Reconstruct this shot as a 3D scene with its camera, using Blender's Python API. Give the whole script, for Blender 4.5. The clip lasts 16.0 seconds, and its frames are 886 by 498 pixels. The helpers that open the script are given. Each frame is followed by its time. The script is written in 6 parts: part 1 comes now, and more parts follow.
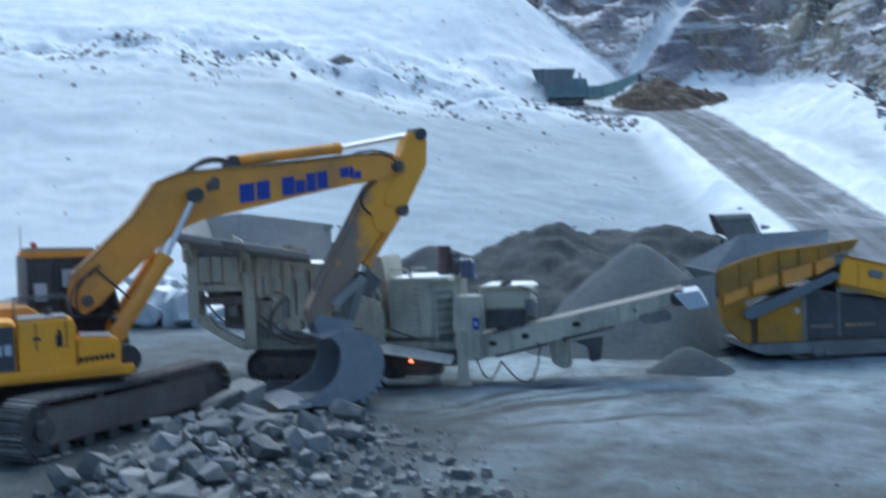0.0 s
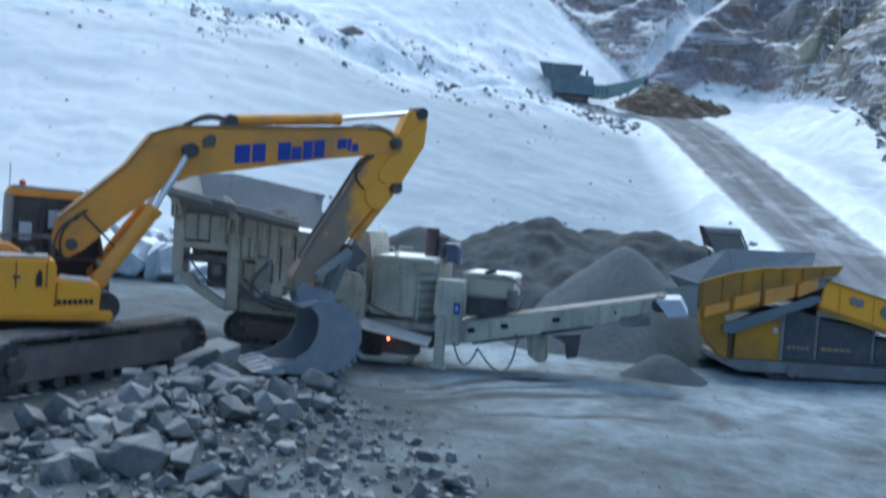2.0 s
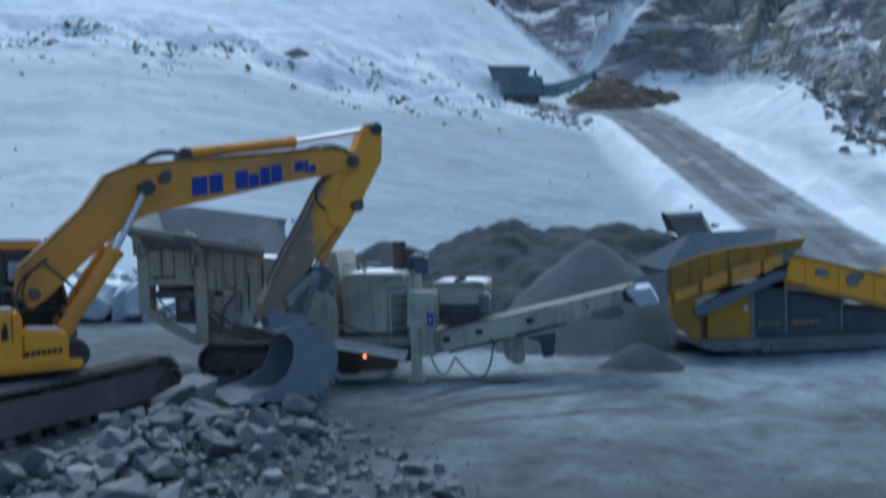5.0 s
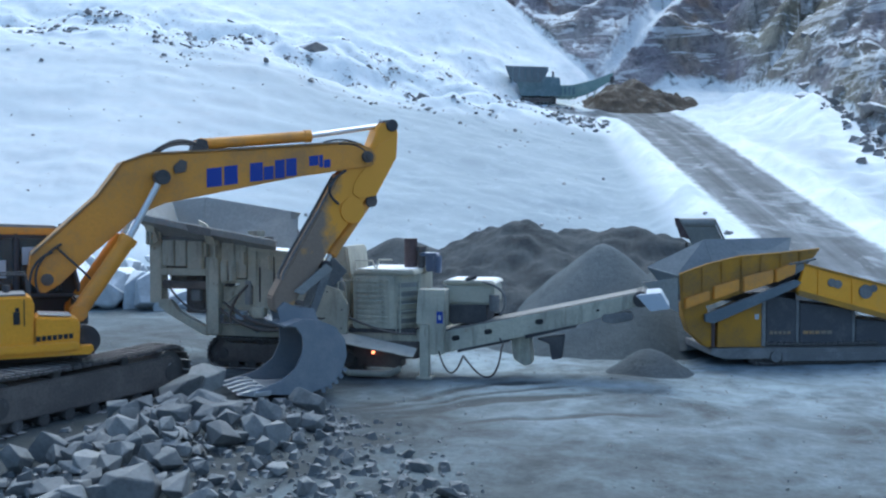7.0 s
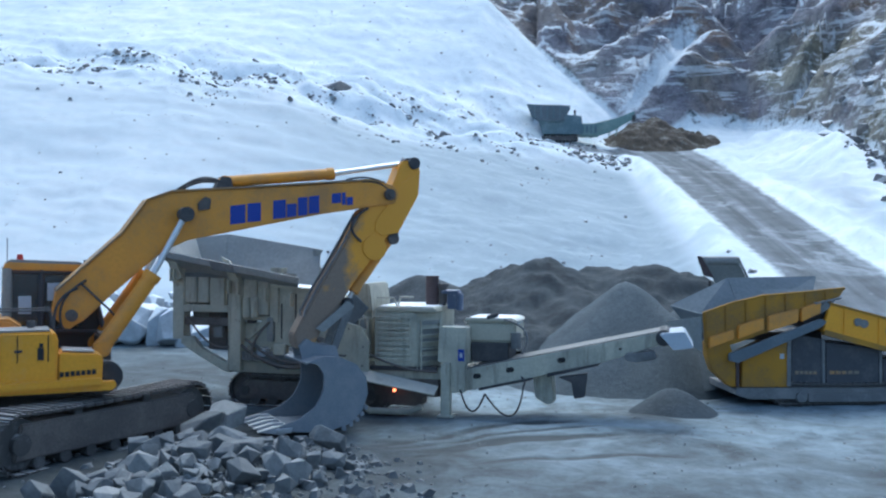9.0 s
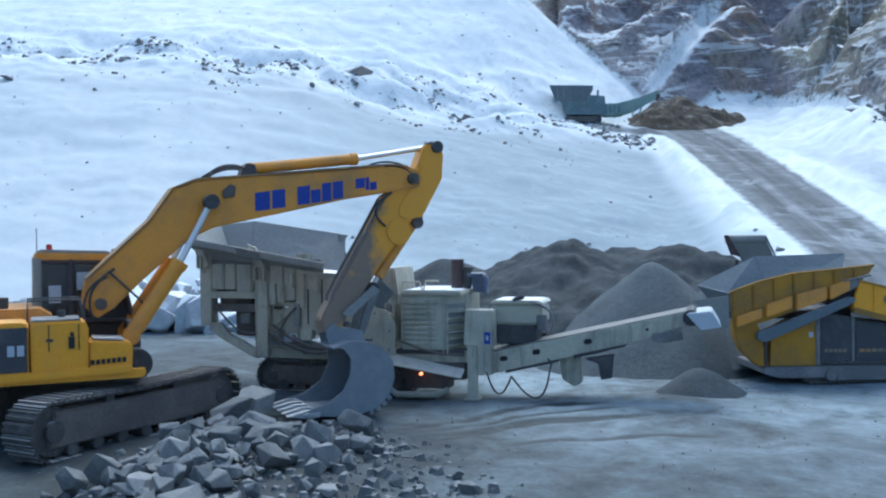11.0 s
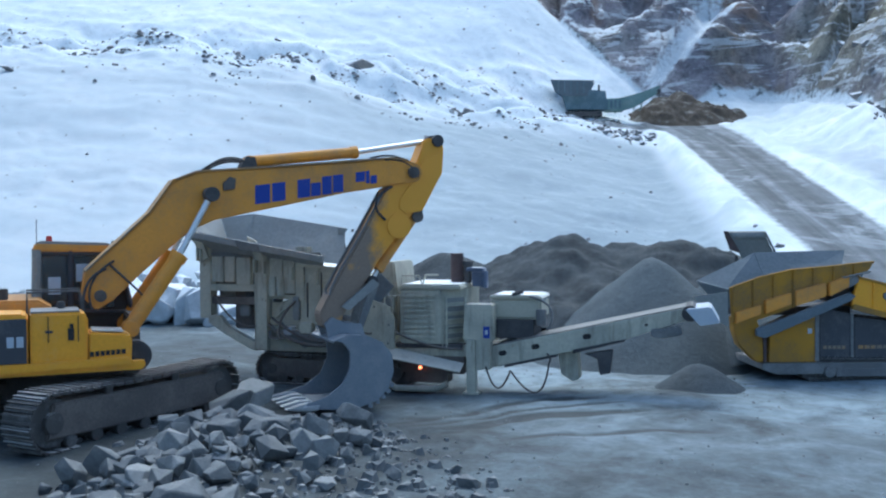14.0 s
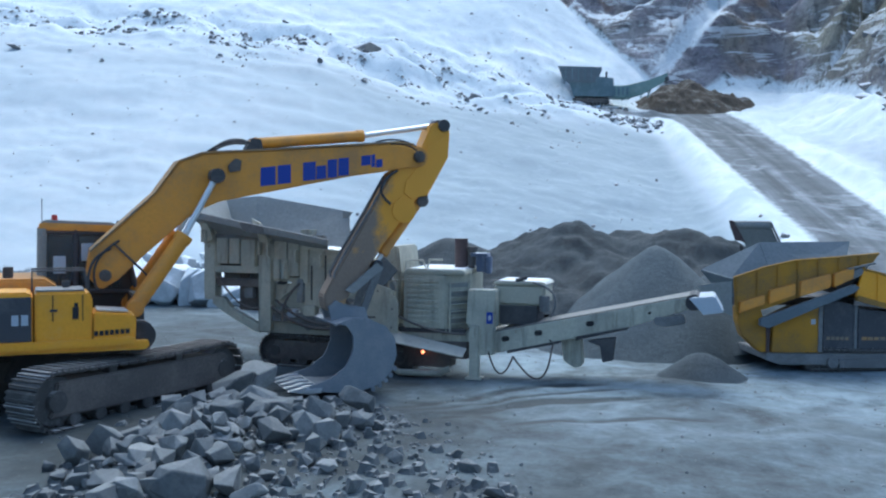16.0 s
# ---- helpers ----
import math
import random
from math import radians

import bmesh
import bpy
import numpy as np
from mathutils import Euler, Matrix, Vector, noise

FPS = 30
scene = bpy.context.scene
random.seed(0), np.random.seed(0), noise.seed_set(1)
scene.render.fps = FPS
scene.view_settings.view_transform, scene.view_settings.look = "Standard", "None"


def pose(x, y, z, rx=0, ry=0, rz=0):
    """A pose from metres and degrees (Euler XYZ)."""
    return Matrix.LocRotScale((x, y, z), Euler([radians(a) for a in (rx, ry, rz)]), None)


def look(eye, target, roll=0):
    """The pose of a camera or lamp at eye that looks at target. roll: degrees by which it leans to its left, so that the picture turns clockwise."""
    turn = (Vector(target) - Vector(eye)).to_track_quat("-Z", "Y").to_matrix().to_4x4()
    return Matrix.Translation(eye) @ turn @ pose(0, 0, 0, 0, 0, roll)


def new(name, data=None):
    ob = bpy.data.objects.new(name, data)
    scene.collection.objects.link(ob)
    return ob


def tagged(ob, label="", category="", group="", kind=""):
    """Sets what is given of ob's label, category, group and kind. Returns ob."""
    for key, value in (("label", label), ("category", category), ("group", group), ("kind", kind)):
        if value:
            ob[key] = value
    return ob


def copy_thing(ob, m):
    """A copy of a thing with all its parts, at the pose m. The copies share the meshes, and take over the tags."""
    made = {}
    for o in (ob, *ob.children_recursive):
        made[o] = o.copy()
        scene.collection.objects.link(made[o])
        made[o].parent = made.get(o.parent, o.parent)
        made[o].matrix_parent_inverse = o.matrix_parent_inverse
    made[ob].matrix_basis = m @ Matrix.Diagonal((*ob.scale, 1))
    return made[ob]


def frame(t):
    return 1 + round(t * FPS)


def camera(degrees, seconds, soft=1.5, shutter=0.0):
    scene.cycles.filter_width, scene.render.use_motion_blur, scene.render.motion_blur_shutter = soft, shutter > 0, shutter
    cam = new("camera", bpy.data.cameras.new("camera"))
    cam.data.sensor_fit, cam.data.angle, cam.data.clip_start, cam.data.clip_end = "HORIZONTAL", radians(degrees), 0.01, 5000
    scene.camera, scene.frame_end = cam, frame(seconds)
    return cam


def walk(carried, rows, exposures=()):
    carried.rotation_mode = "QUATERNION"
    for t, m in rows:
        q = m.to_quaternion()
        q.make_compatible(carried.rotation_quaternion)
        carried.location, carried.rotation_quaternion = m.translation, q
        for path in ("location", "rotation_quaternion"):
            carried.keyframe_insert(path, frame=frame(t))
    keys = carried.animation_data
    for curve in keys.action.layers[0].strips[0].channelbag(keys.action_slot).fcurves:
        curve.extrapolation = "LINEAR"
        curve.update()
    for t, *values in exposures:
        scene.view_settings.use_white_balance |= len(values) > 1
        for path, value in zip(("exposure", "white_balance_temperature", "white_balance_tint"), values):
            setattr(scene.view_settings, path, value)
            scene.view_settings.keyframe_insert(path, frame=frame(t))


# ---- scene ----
cam = camera(50.21, 16.0, soft=2.2, shutter=0.5)
EYE = (0.0, 0.0, 3.7)
# seconds, yaw, pitch, roll
PATH = [(0, 0.65, -1.82, -2.30),
        (0.2, -1.46, -3.64, -1.43),
        (0.5, -4.21, -4.34, -1.00),
        (0.7, -4.63, -4.78, -0.62),
        (1, -2.21, -3.30, -0.72),
        (1.3, -2.29, -1.93, 2.84),
        (1.5, -0.44, -2.38, 4.34),
        (1.8, -0.20, -4.45, 4.23),
        (2, -0.09, -2.86, 3.93),
        (2.2, 0.40, -0.87, 2.64),
        (2.5, 0.06, 1.57, 1.80),
        (2.7, -0.89, 3.25, 3.20),
        (3, -1.26, 2.69, 3.76),
        (3.3, -3.79, 4.32, 1.93),
        (3.5, -8.56, 8.29, 2.45),
        (3.6, -9.30, 9.43, 3.19),
        (3.7, -8.85, 8.33, 4.60),
        (4, -5.82, 5.00, 2.33),
        (4.2, -3.75, 5.36, 1.47),
        (4.5, -3.15, 4.89, 0.51),
        (4.7, -2.59, 2.94, 0.34),
        (5, -2.09, -2.18, -1.74),
        (5.2, -2.35, -4.38, -1.45),
        (7.3, -0.96, -1.70, 0.48),
        (7.5, -0.69, -1.31, 0.74),
        (8, 0.02, -0.56, 0.39),
        (8.5, -0.39, -0.63, 0.19),
        (9, -0.05, 0.00, 0.24),
        (9.2, 0.23, 0.17, 0.06),
        (11.3, 1.53, -1.07, -0.65),
        (11.5, 1.48, -1.06, -0.51),
        (12, 1.16, -1.38, -0.47),
        (12.5, 0.80, -1.51, -0.39),
        (13, 0.93, -1.47, -0.53),
        (13.5, 1.33, -1.42, -0.12),
        (14, 1.43, -1.36, -0.34),
        (14.5, 1.08, -1.51, 0.02),
        (15, 1.03, -1.45, -0.09),
        (15.5, 1.24, -1.87, 0.06),
        (16, 1.70, -2.27, 0.54)]
walk(cam, [(t, pose(*EYE, 90 + p, 0, w) @ pose(0, 0, 0, 0, 0, r)) for t, w, p, r in PATH],
     exposures=[(0.0, 0.50, 5230, -2), (0.8, 0.46, 5230, -2), (1.5, 0.55, 5230, -2), (2.6, 0.58, 5260, -2), (3.0, 0.42, 5240, -2), (3.4, 0.46, 5420, 2), (3.7, 0.08, 5260, -3), (4.0, -0.35, 5200, -7),
                (4.5, -0.08, 5200, -7), (5.0, 0.02, 5000, -4), (5.3, 0.4, 5120, -2), (7.0, 0.63, 5230, -2), (16.0, 0.62, 5230, -2)])
# ---- light ----
SUN_AZ, SUN_EL = 4.0, 60.0
world = bpy.data.worlds.new("sky")
scene.world = world
world.use_nodes = True
wn = world.node_tree
sky = wn.nodes.new("ShaderNodeTexSky")
sky.sky_type, sky.sun_disc = "NISHITA", False
sky.sun_elevation, sky.sun_rotation = radians(SUN_EL), radians(SUN_AZ)
sky.air_density, sky.dust_density, sky.ozone_density = 1.0, 4.6, 1.0
wn.links.new(sky.outputs[0], wn.nodes["Background"].inputs[0])
wn.nodes["Background"].inputs[1].default_value = 0.15
sun = new("sun", bpy.data.lights.new("sun", "SUN"))
sun.data.energy, sun.data.angle, sun.data.color = 0.55, radians(50), (1.0, 0.96, 0.92)
se, sa = radians(SUN_EL), radians(SUN_AZ)
sun.matrix_world = look((0, 0, 60), (-60 * math.sin(sa) * math.cos(se), -60 * math.cos(sa) * math.cos(se), 60 - 60 * math.sin(se)))


# ---- materials ----
class Tree:
    """Short hand for building a node material."""

    def __init__(self, name):
        self.m = bpy.data.materials.new(name)
        self.m.use_nodes = True
        self.t = self.m.node_tree
        self.b = self.t.nodes["Principled BSDF"]
        self.out = self.t.nodes["Material Output"]

    def n(self, kind, **sets):
        node = self.t.nodes.new(kind)
        for k, v in sets.items():
            if k == "operation":
                node.operation = v
            elif k == "data_type":
                node.data_type = v
            elif k == "blend_type":
                node.blend_type = v
            elif k == "attribute_name":
                node.attribute_name = v
            elif k == "feature":
                node.feature = v
        return node

    def l(self, a, b):
        self.t.links.new(a, b)

    def noise(self, vec, scale, detail=4.0, rough=0.55, dist=0.0):
        q = self.n("ShaderNodeTexNoise")
        q.inputs["Scale"].default_value, q.inputs["Detail"].default_value = scale, detail
        q.inputs["Roughness"].default_value, q.inputs["Distortion"].default_value = rough, dist
        self.l(vec, q.inputs["Vector"])
        return q.outputs["Fac"]

    def ramp(self, fac, stops):
        q = self.n("ShaderNodeValToRGB")
        e = q.color_ramp.elements
        while len(e) < len(stops):
            e.new(0.5)
        for s, (p, c) in zip(e, stops):
            s.position = p
            s.color = (*c, 1) if len(c) == 3 else c
        self.l(fac, q.inputs[0])
        return q.outputs[0]

    def step(self, fac, lo, hi):
        q = self.n("ShaderNodeMapRange")
        self.l(fac, q.inputs[0])
        q.inputs[1].default_value, q.inputs[2].default_value = lo, hi
        return q.outputs[0]

    def mix(self, fac, a, b, blend="MIX"):
        q = self.n("ShaderNodeMix", data_type="RGBA", blend_type=blend)
        for sock, v in ((q.inputs[0], fac), (q.inputs[6], a), (q.inputs[7], b)):
            if isinstance(v, (int, float)):
                sock.default_value = v
            elif isinstance(v, tuple):
                sock.default_value = (*v, 1)
            else:
                self.l(v, sock)
        return q.outputs[2]

    def math(self, op, a, b):
        q = self.n("ShaderNodeMath", operation=op)
        for sock, v in zip(q.inputs, (a, b)):
            if isinstance(v, (int, float)):
                sock.default_value = v
            else:
                self.l(v, sock)
        return q.outputs[0]

    def attr(self, name):
        return self.n("ShaderNodeAttribute", attribute_name=name).outputs["Fac"]

    def bump(self, height, strength, dist):
        q = self.n("ShaderNodeBump")
        q.inputs["Strength"].default_value, q.inputs["Distance"].default_value = strength, dist
        self.l(height, q.inputs["Height"])
        self.l(q.outputs[0], self.b.inputs["Normal"])


def plain(name, base, rough=0.6, metal=0.0, dirt=(0.30, 0.29, 0.27), amount=0.5, scale=1.5, bump=0.3, upward=0.0):
    """Worn, dusty surface: a base colour, dust in patches, fine grain; upward: dust or snow that lies on faces that look up."""
    k = Tree(name)
    co = k.n("ShaderNodeTexCoord").outputs["Object"]
    big, fine = k.noise(co, scale, 5, 0.6), k.noise(co, scale * 14, 4, 0.65)
    both = k.math("ADD", k.math("MULTIPLY", big, 0.65), k.math("MULTIPLY", fine, 0.35))
    mask = k.step(both, 0.62 - 0.25 * amount, 0.78 - 0.2 * amount)
    if upward:
        up = k.n("ShaderNodeSeparateXYZ")
        k.l(k.n("ShaderNodeNewGeometry").outputs["Normal"], up.inputs[0])
        mask = k.math("MAXIMUM", k.math("MULTIPLY", mask, amount), k.math("MULTIPLY", k.step(k.math("ADD", up.outputs[2], k.math("MULTIPLY", fine, 0.4)), 0.8, 1.15), upward))
    else:
        mask = k.math("MULTIPLY", mask, amount)
    shade = k.mix(k.step(fine, 0.3, 0.7), tuple(c * 0.90 for c in base), tuple(min(1, c * 1.06) for c in base))
    k.l(k.mix(mask, shade, dirt), k.b.inputs["Base Color"])
    k.b.inputs["Metallic"].default_value = metal
    k.l(k.step(k.math("ADD", mask, fine), -0.6, 1.8) if rough < 0.5 else k.step(fine, -rough * 4, 1.3), k.b.inputs["Roughness"])
    k.bump(fine, bump, 0.01)
    return k.m


def arm_mat():
    """Yellow paint that stone dust has covered towards the bucket end."""
    k = Tree("dusty_arm_paint")
    co = k.n("ShaderNodeTexCoord").outputs["Object"]
    sep = k.n("ShaderNodeSeparateXYZ")
    k.l(co, sep.inputs[0])
    big, fine = k.noise(co, 1.6, 5, 0.65), k.noise(co, 16, 4, 0.65)
    across = k.math("SUBTRACT", k.math("MULTIPLY", sep.outputs[0], 0.85), k.math("MULTIPLY", sep.outputs[2], 0.53))
    low = k.math("ADD", k.step(sep.outputs[2], 4.5, 2.3), k.math("MULTIPLY", k.math("SUBTRACT", 2.78, across), 1.2))
    mask = k.step(k.math("ADD", low, k.math("MULTIPLY", k.math("SUBTRACT", big, 0.5), 1.8)), 0.35, 0.75)
    dust = k.mix(fine, (0.16, 0.135, 0.115), (0.27, 0.235, 0.205))
    k.l(k.mix(k.math("MULTIPLY", mask, 0.93), (0.78, 0.36, 0.025), dust), k.b.inputs["Base Color"])
    k.l(k.step(mask, -1.2, 1.3), k.b.inputs["Roughness"])
    k.bump(fine, 0.25, 0.01)
    return k.m


def cream_mat():
    """Cream machine paint under stone dust, with dirty runs and rust at the scuffs."""
    k = Tree("dusty_cream_paint")
    co = k.n("ShaderNodeTexCoord").outputs["Object"]
    long = k.n("ShaderNodeMapping")
    long.inputs["Scale"].default_value = (5.0, 5.0, 0.7)
    k.l(co, long.inputs["Vector"])
    runs, big, fine, spot = k.noise(long.outputs[0], 1.0, 5, 0.65), k.noise(co, 0.9, 5, 0.6, 0.4), k.noise(co, 18, 4, 0.65), k.noise(co, 4.5, 5, 0.7)
    col = k.mix(k.step(fine, 0.3, 0.7), (0.43, 0.425, 0.34), (0.56, 0.545, 0.45))
    col = k.mix(k.math("MULTIPLY", k.step(big, 0.42, 0.62), 0.6), col, (0.27, 0.265, 0.23))
    col = k.mix(k.math("MULTIPLY", k.step(runs, 0.52, 0.68), 0.6), col, (0.16, 0.15, 0.125))
    col = k.mix(k.math("MULTIPLY", k.step(spot, 0.64, 0.70), 0.7), col, (0.15, 0.095, 0.06))
    up = k.n("ShaderNodeSeparateXYZ")
    k.l(k.n("ShaderNodeNewGeometry").outputs["Normal"], up.inputs[0])
    col = k.mix(k.math("MULTIPLY", k.step(k.math("ADD", up.outputs[2], k.math("MULTIPLY", fine, 0.4)), 0.8, 1.15), 0.6), col, (0.42, 0.43, 0.43))
    k.l(col, k.b.inputs["Base Color"])
    k.l(k.step(k.math("ADD", fine, big), -0.4, 1.7), k.b.inputs["Roughness"])
    k.bump(k.math("ADD", fine, spot), 0.3, 0.01)
    return k.m


DUST = (0.34, 0.34, 0.32)
SNOW = (0.82, 0.85, 0.88)
M = {
    "yellow": plain("weathered_yellow_paint", (0.74, 0.325, 0.035), 0.45, 0, (0.30, 0.19, 0.10), 0.65, 1.2, 0.15, 0.6),
    "yellow_body": plain("yellow_body_paint", (0.82, 0.38, 0.015), 0.4, 0, (0.4, 0.29, 0.15), 0.4, 1.4, 0.1, 0.3),
    "arm": plain("dusty_arm_paint", (0.56, 0.28, 0.04), 0.6, 0, (0.22, 0.19, 0.15), 1.0, 0.8, 0.3, 0.6),
    "ochre": plain("ochre_paint", (0.44, 0.225, 0.018), 0.6, 0, (0.15, 0.11, 0.06), 0.75, 1.3, 0.3, 0.5),
    "cream": cream_mat(),
    "grey_steel": plain("worn_grey_steel", (0.16, 0.165, 0.17), 0.5, 0.2, (0.30, 0.30, 0.30), 0.7, 1.5, 0.3, 0.6),
    "blue_steel": plain("dull_blue_grey_steel", (0.14, 0.17, 0.195), 0.5, 0.2, (0.22, 0.25, 0.28), 0.6, 1.0, 0.3, 0.4),
    "plate": plain("dusty_grey_plate", (0.27, 0.28, 0.275), 0.6, 0.1, (0.38, 0.38, 0.37), 0.6, 1.0, 0.3, 0.3),
    "bucket": plain("scoured_bucket_steel", (0.24, 0.265, 0.30), 0.5, 0.3, (0.33, 0.34, 0.36), 0.7, 2.2, 0.4),
    "bright_steel": plain("ground_bright_steel", (0.55, 0.57, 0.6), 0.3, 0.8, DUST, 0.3, 3, 0.1),
    "chrome": plain("chrome_rod", (0.75, 0.77, 0.8), 0.15, 1.0, DUST, 0.15, 2, 0.02),
    "dark": plain("dark_greasy_steel", (0.07, 0.07, 0.076), 0.6, 0.2, (0.15, 0.145, 0.14), 0.6, 2.0, 0.4, 0.4),
    "track_frame": plain("mud_caked_frame_steel", (0.105, 0.095, 0.09), 0.7, 0.1, (0.21, 0.185, 0.165), 0.7, 1.4, 0.4, 0.6),
    "track": plain("muddy_track_steel", (0.085, 0.082, 0.08), 0.7, 0.2, (0.40, 0.395, 0.39), 0.4, 3.0, 0.5, 0.95),
    "rubber": plain("black_rubber", (0.048, 0.048, 0.052), 0.7, 0, (0.14, 0.14, 0.14), 0.5, 3.0, 0.3, 0.5),
    "belt": plain("dusty_belt_rubber", (0.10, 0.10, 0.105), 0.8, 0, DUST, 0.6, 2, 0.2, 0.5),
    "snowy": plain("snow_topped_cream", (0.48, 0.46, 0.37), 0.6, 0, SNOW, 0.25, 1.5, 0.2, 1.0),
    "white": plain("pale_plastic", (0.48, 0.53, 0.60), 0.5, 0, DUST, 0.4, 2, 0.2),
    "blue": plain("blue_paint", (0.03, 0.06, 0.34), 0.5, 0, (0.30, 0.26, 0.16), 0.25, 5, 0.1),
    "blue_pipe": plain("faded_blue_enamel", (0.10, 0.125, 0.19), 0.5, 0, SNOW, 0.4, 3, 0.2, 0.8),
    "black": plain("black_paint", (0.025, 0.025, 0.028), 0.5, 0, DUST, 0.2, 4, 0.1),
    "charcoal": plain("charcoal_panel_paint", (0.065, 0.068, 0.08), 0.5, 0, (0.17, 0.17, 0.17), 0.5, 1.5, 0.2, 0.5),
    "rust": plain("rusty_exhaust", (0.105, 0.075, 0.075), 0.7, 0.3, (0.2, 0.18, 0.18), 0.5, 4, 0.4),
    "teal": plain("faded_teal_paint", (0.12, 0.18, 0.21), 0.6, 0, (0.3, 0.36, 0.4), 0.6, 0.8, 0.3, 0.6),
    "green": plain("faded_green_paint", (0.19, 0.28, 0.265), 0.6, 0, (0.34, 0.42, 0.4), 0.6, 0.8, 0.3, 0.6),
    "red": plain("red_lens", (0.5, 0.03, 0.02), 0.3, 0, DUST, 0.1, 4, 0.0),
    "interior": plain("dark_cab_interior", (0.05, 0.05, 0.055), 0.7, 0, DUST, 0.2, 4, 0.1),
}


def glass_mat():
    k = Tree("tinted_cab_glass")
    k.b.inputs["Base Color"].default_value = (0.35, 0.38, 0.4, 1)
    k.b.inputs["Roughness"].default_value = 0.08
    k.b.inputs["Transmission Weight"].default_value = 0.85
    k.b.inputs["IOR"].default_value = 1.3
    return k.m


def lamp_mat():
    k = Tree("lit_marker_lamp")
    k.b.inputs["Base Color"].default_value = (0.6, 0.1, 0.05, 1)
    k.b.inputs["Emission Color"].default_value = (1.0, 0.22, 0.08, 1)
    k.b.inputs["Emission Strength"].default_value = 3.0
    return k.m


def rock_mat(name, tones, snow=0.0, scale=1.0):
    k = Tree(name)
    geo = k.n("ShaderNodeNewGeometry")
    co = k.n("ShaderNodeTexCoord").outputs["Object"]
    info = k.n("ShaderNodeObjectInfo").outputs["Random"]
    a, b = k.noise(co, 1.3 * scale, 5, 0.6, 0.6), k.noise(co, 11 * scale, 5, 0.65)
    tone = k.math("ADD", k.math("MULTIPLY", a, 0.6), k.math("MULTIPLY", k.math("ADD", info, geo.outputs["Random Per Island"]), 0.25))
    col = k.ramp(tone, [(0.2, tones[0]), (0.5, tones[1]), (0.8, tones[2])])
    col = k.mix(0.35, col, k.ramp(b, [(0.3, (0.25, 0.25, 0.25)), (0.7, (1, 1, 1))]), "MULTIPLY")
    if snow:
        up = k.n("ShaderNodeSeparateXYZ")
        k.l(geo.outputs["Normal"], up.inputs[0])
        col = k.mix(k.math("MULTIPLY", k.step(k.math("ADD", up.outputs[2], k.math("MULTIPLY", a, 0.6)), 0.75, 1.05), snow), col, SNOW)
    k.l(col, k.b.inputs["Base Color"])
    k.b.inputs["Roughness"].default_value = 0.85
    k.bump(b, 0.5, 0.03 / scale)
    return k.m


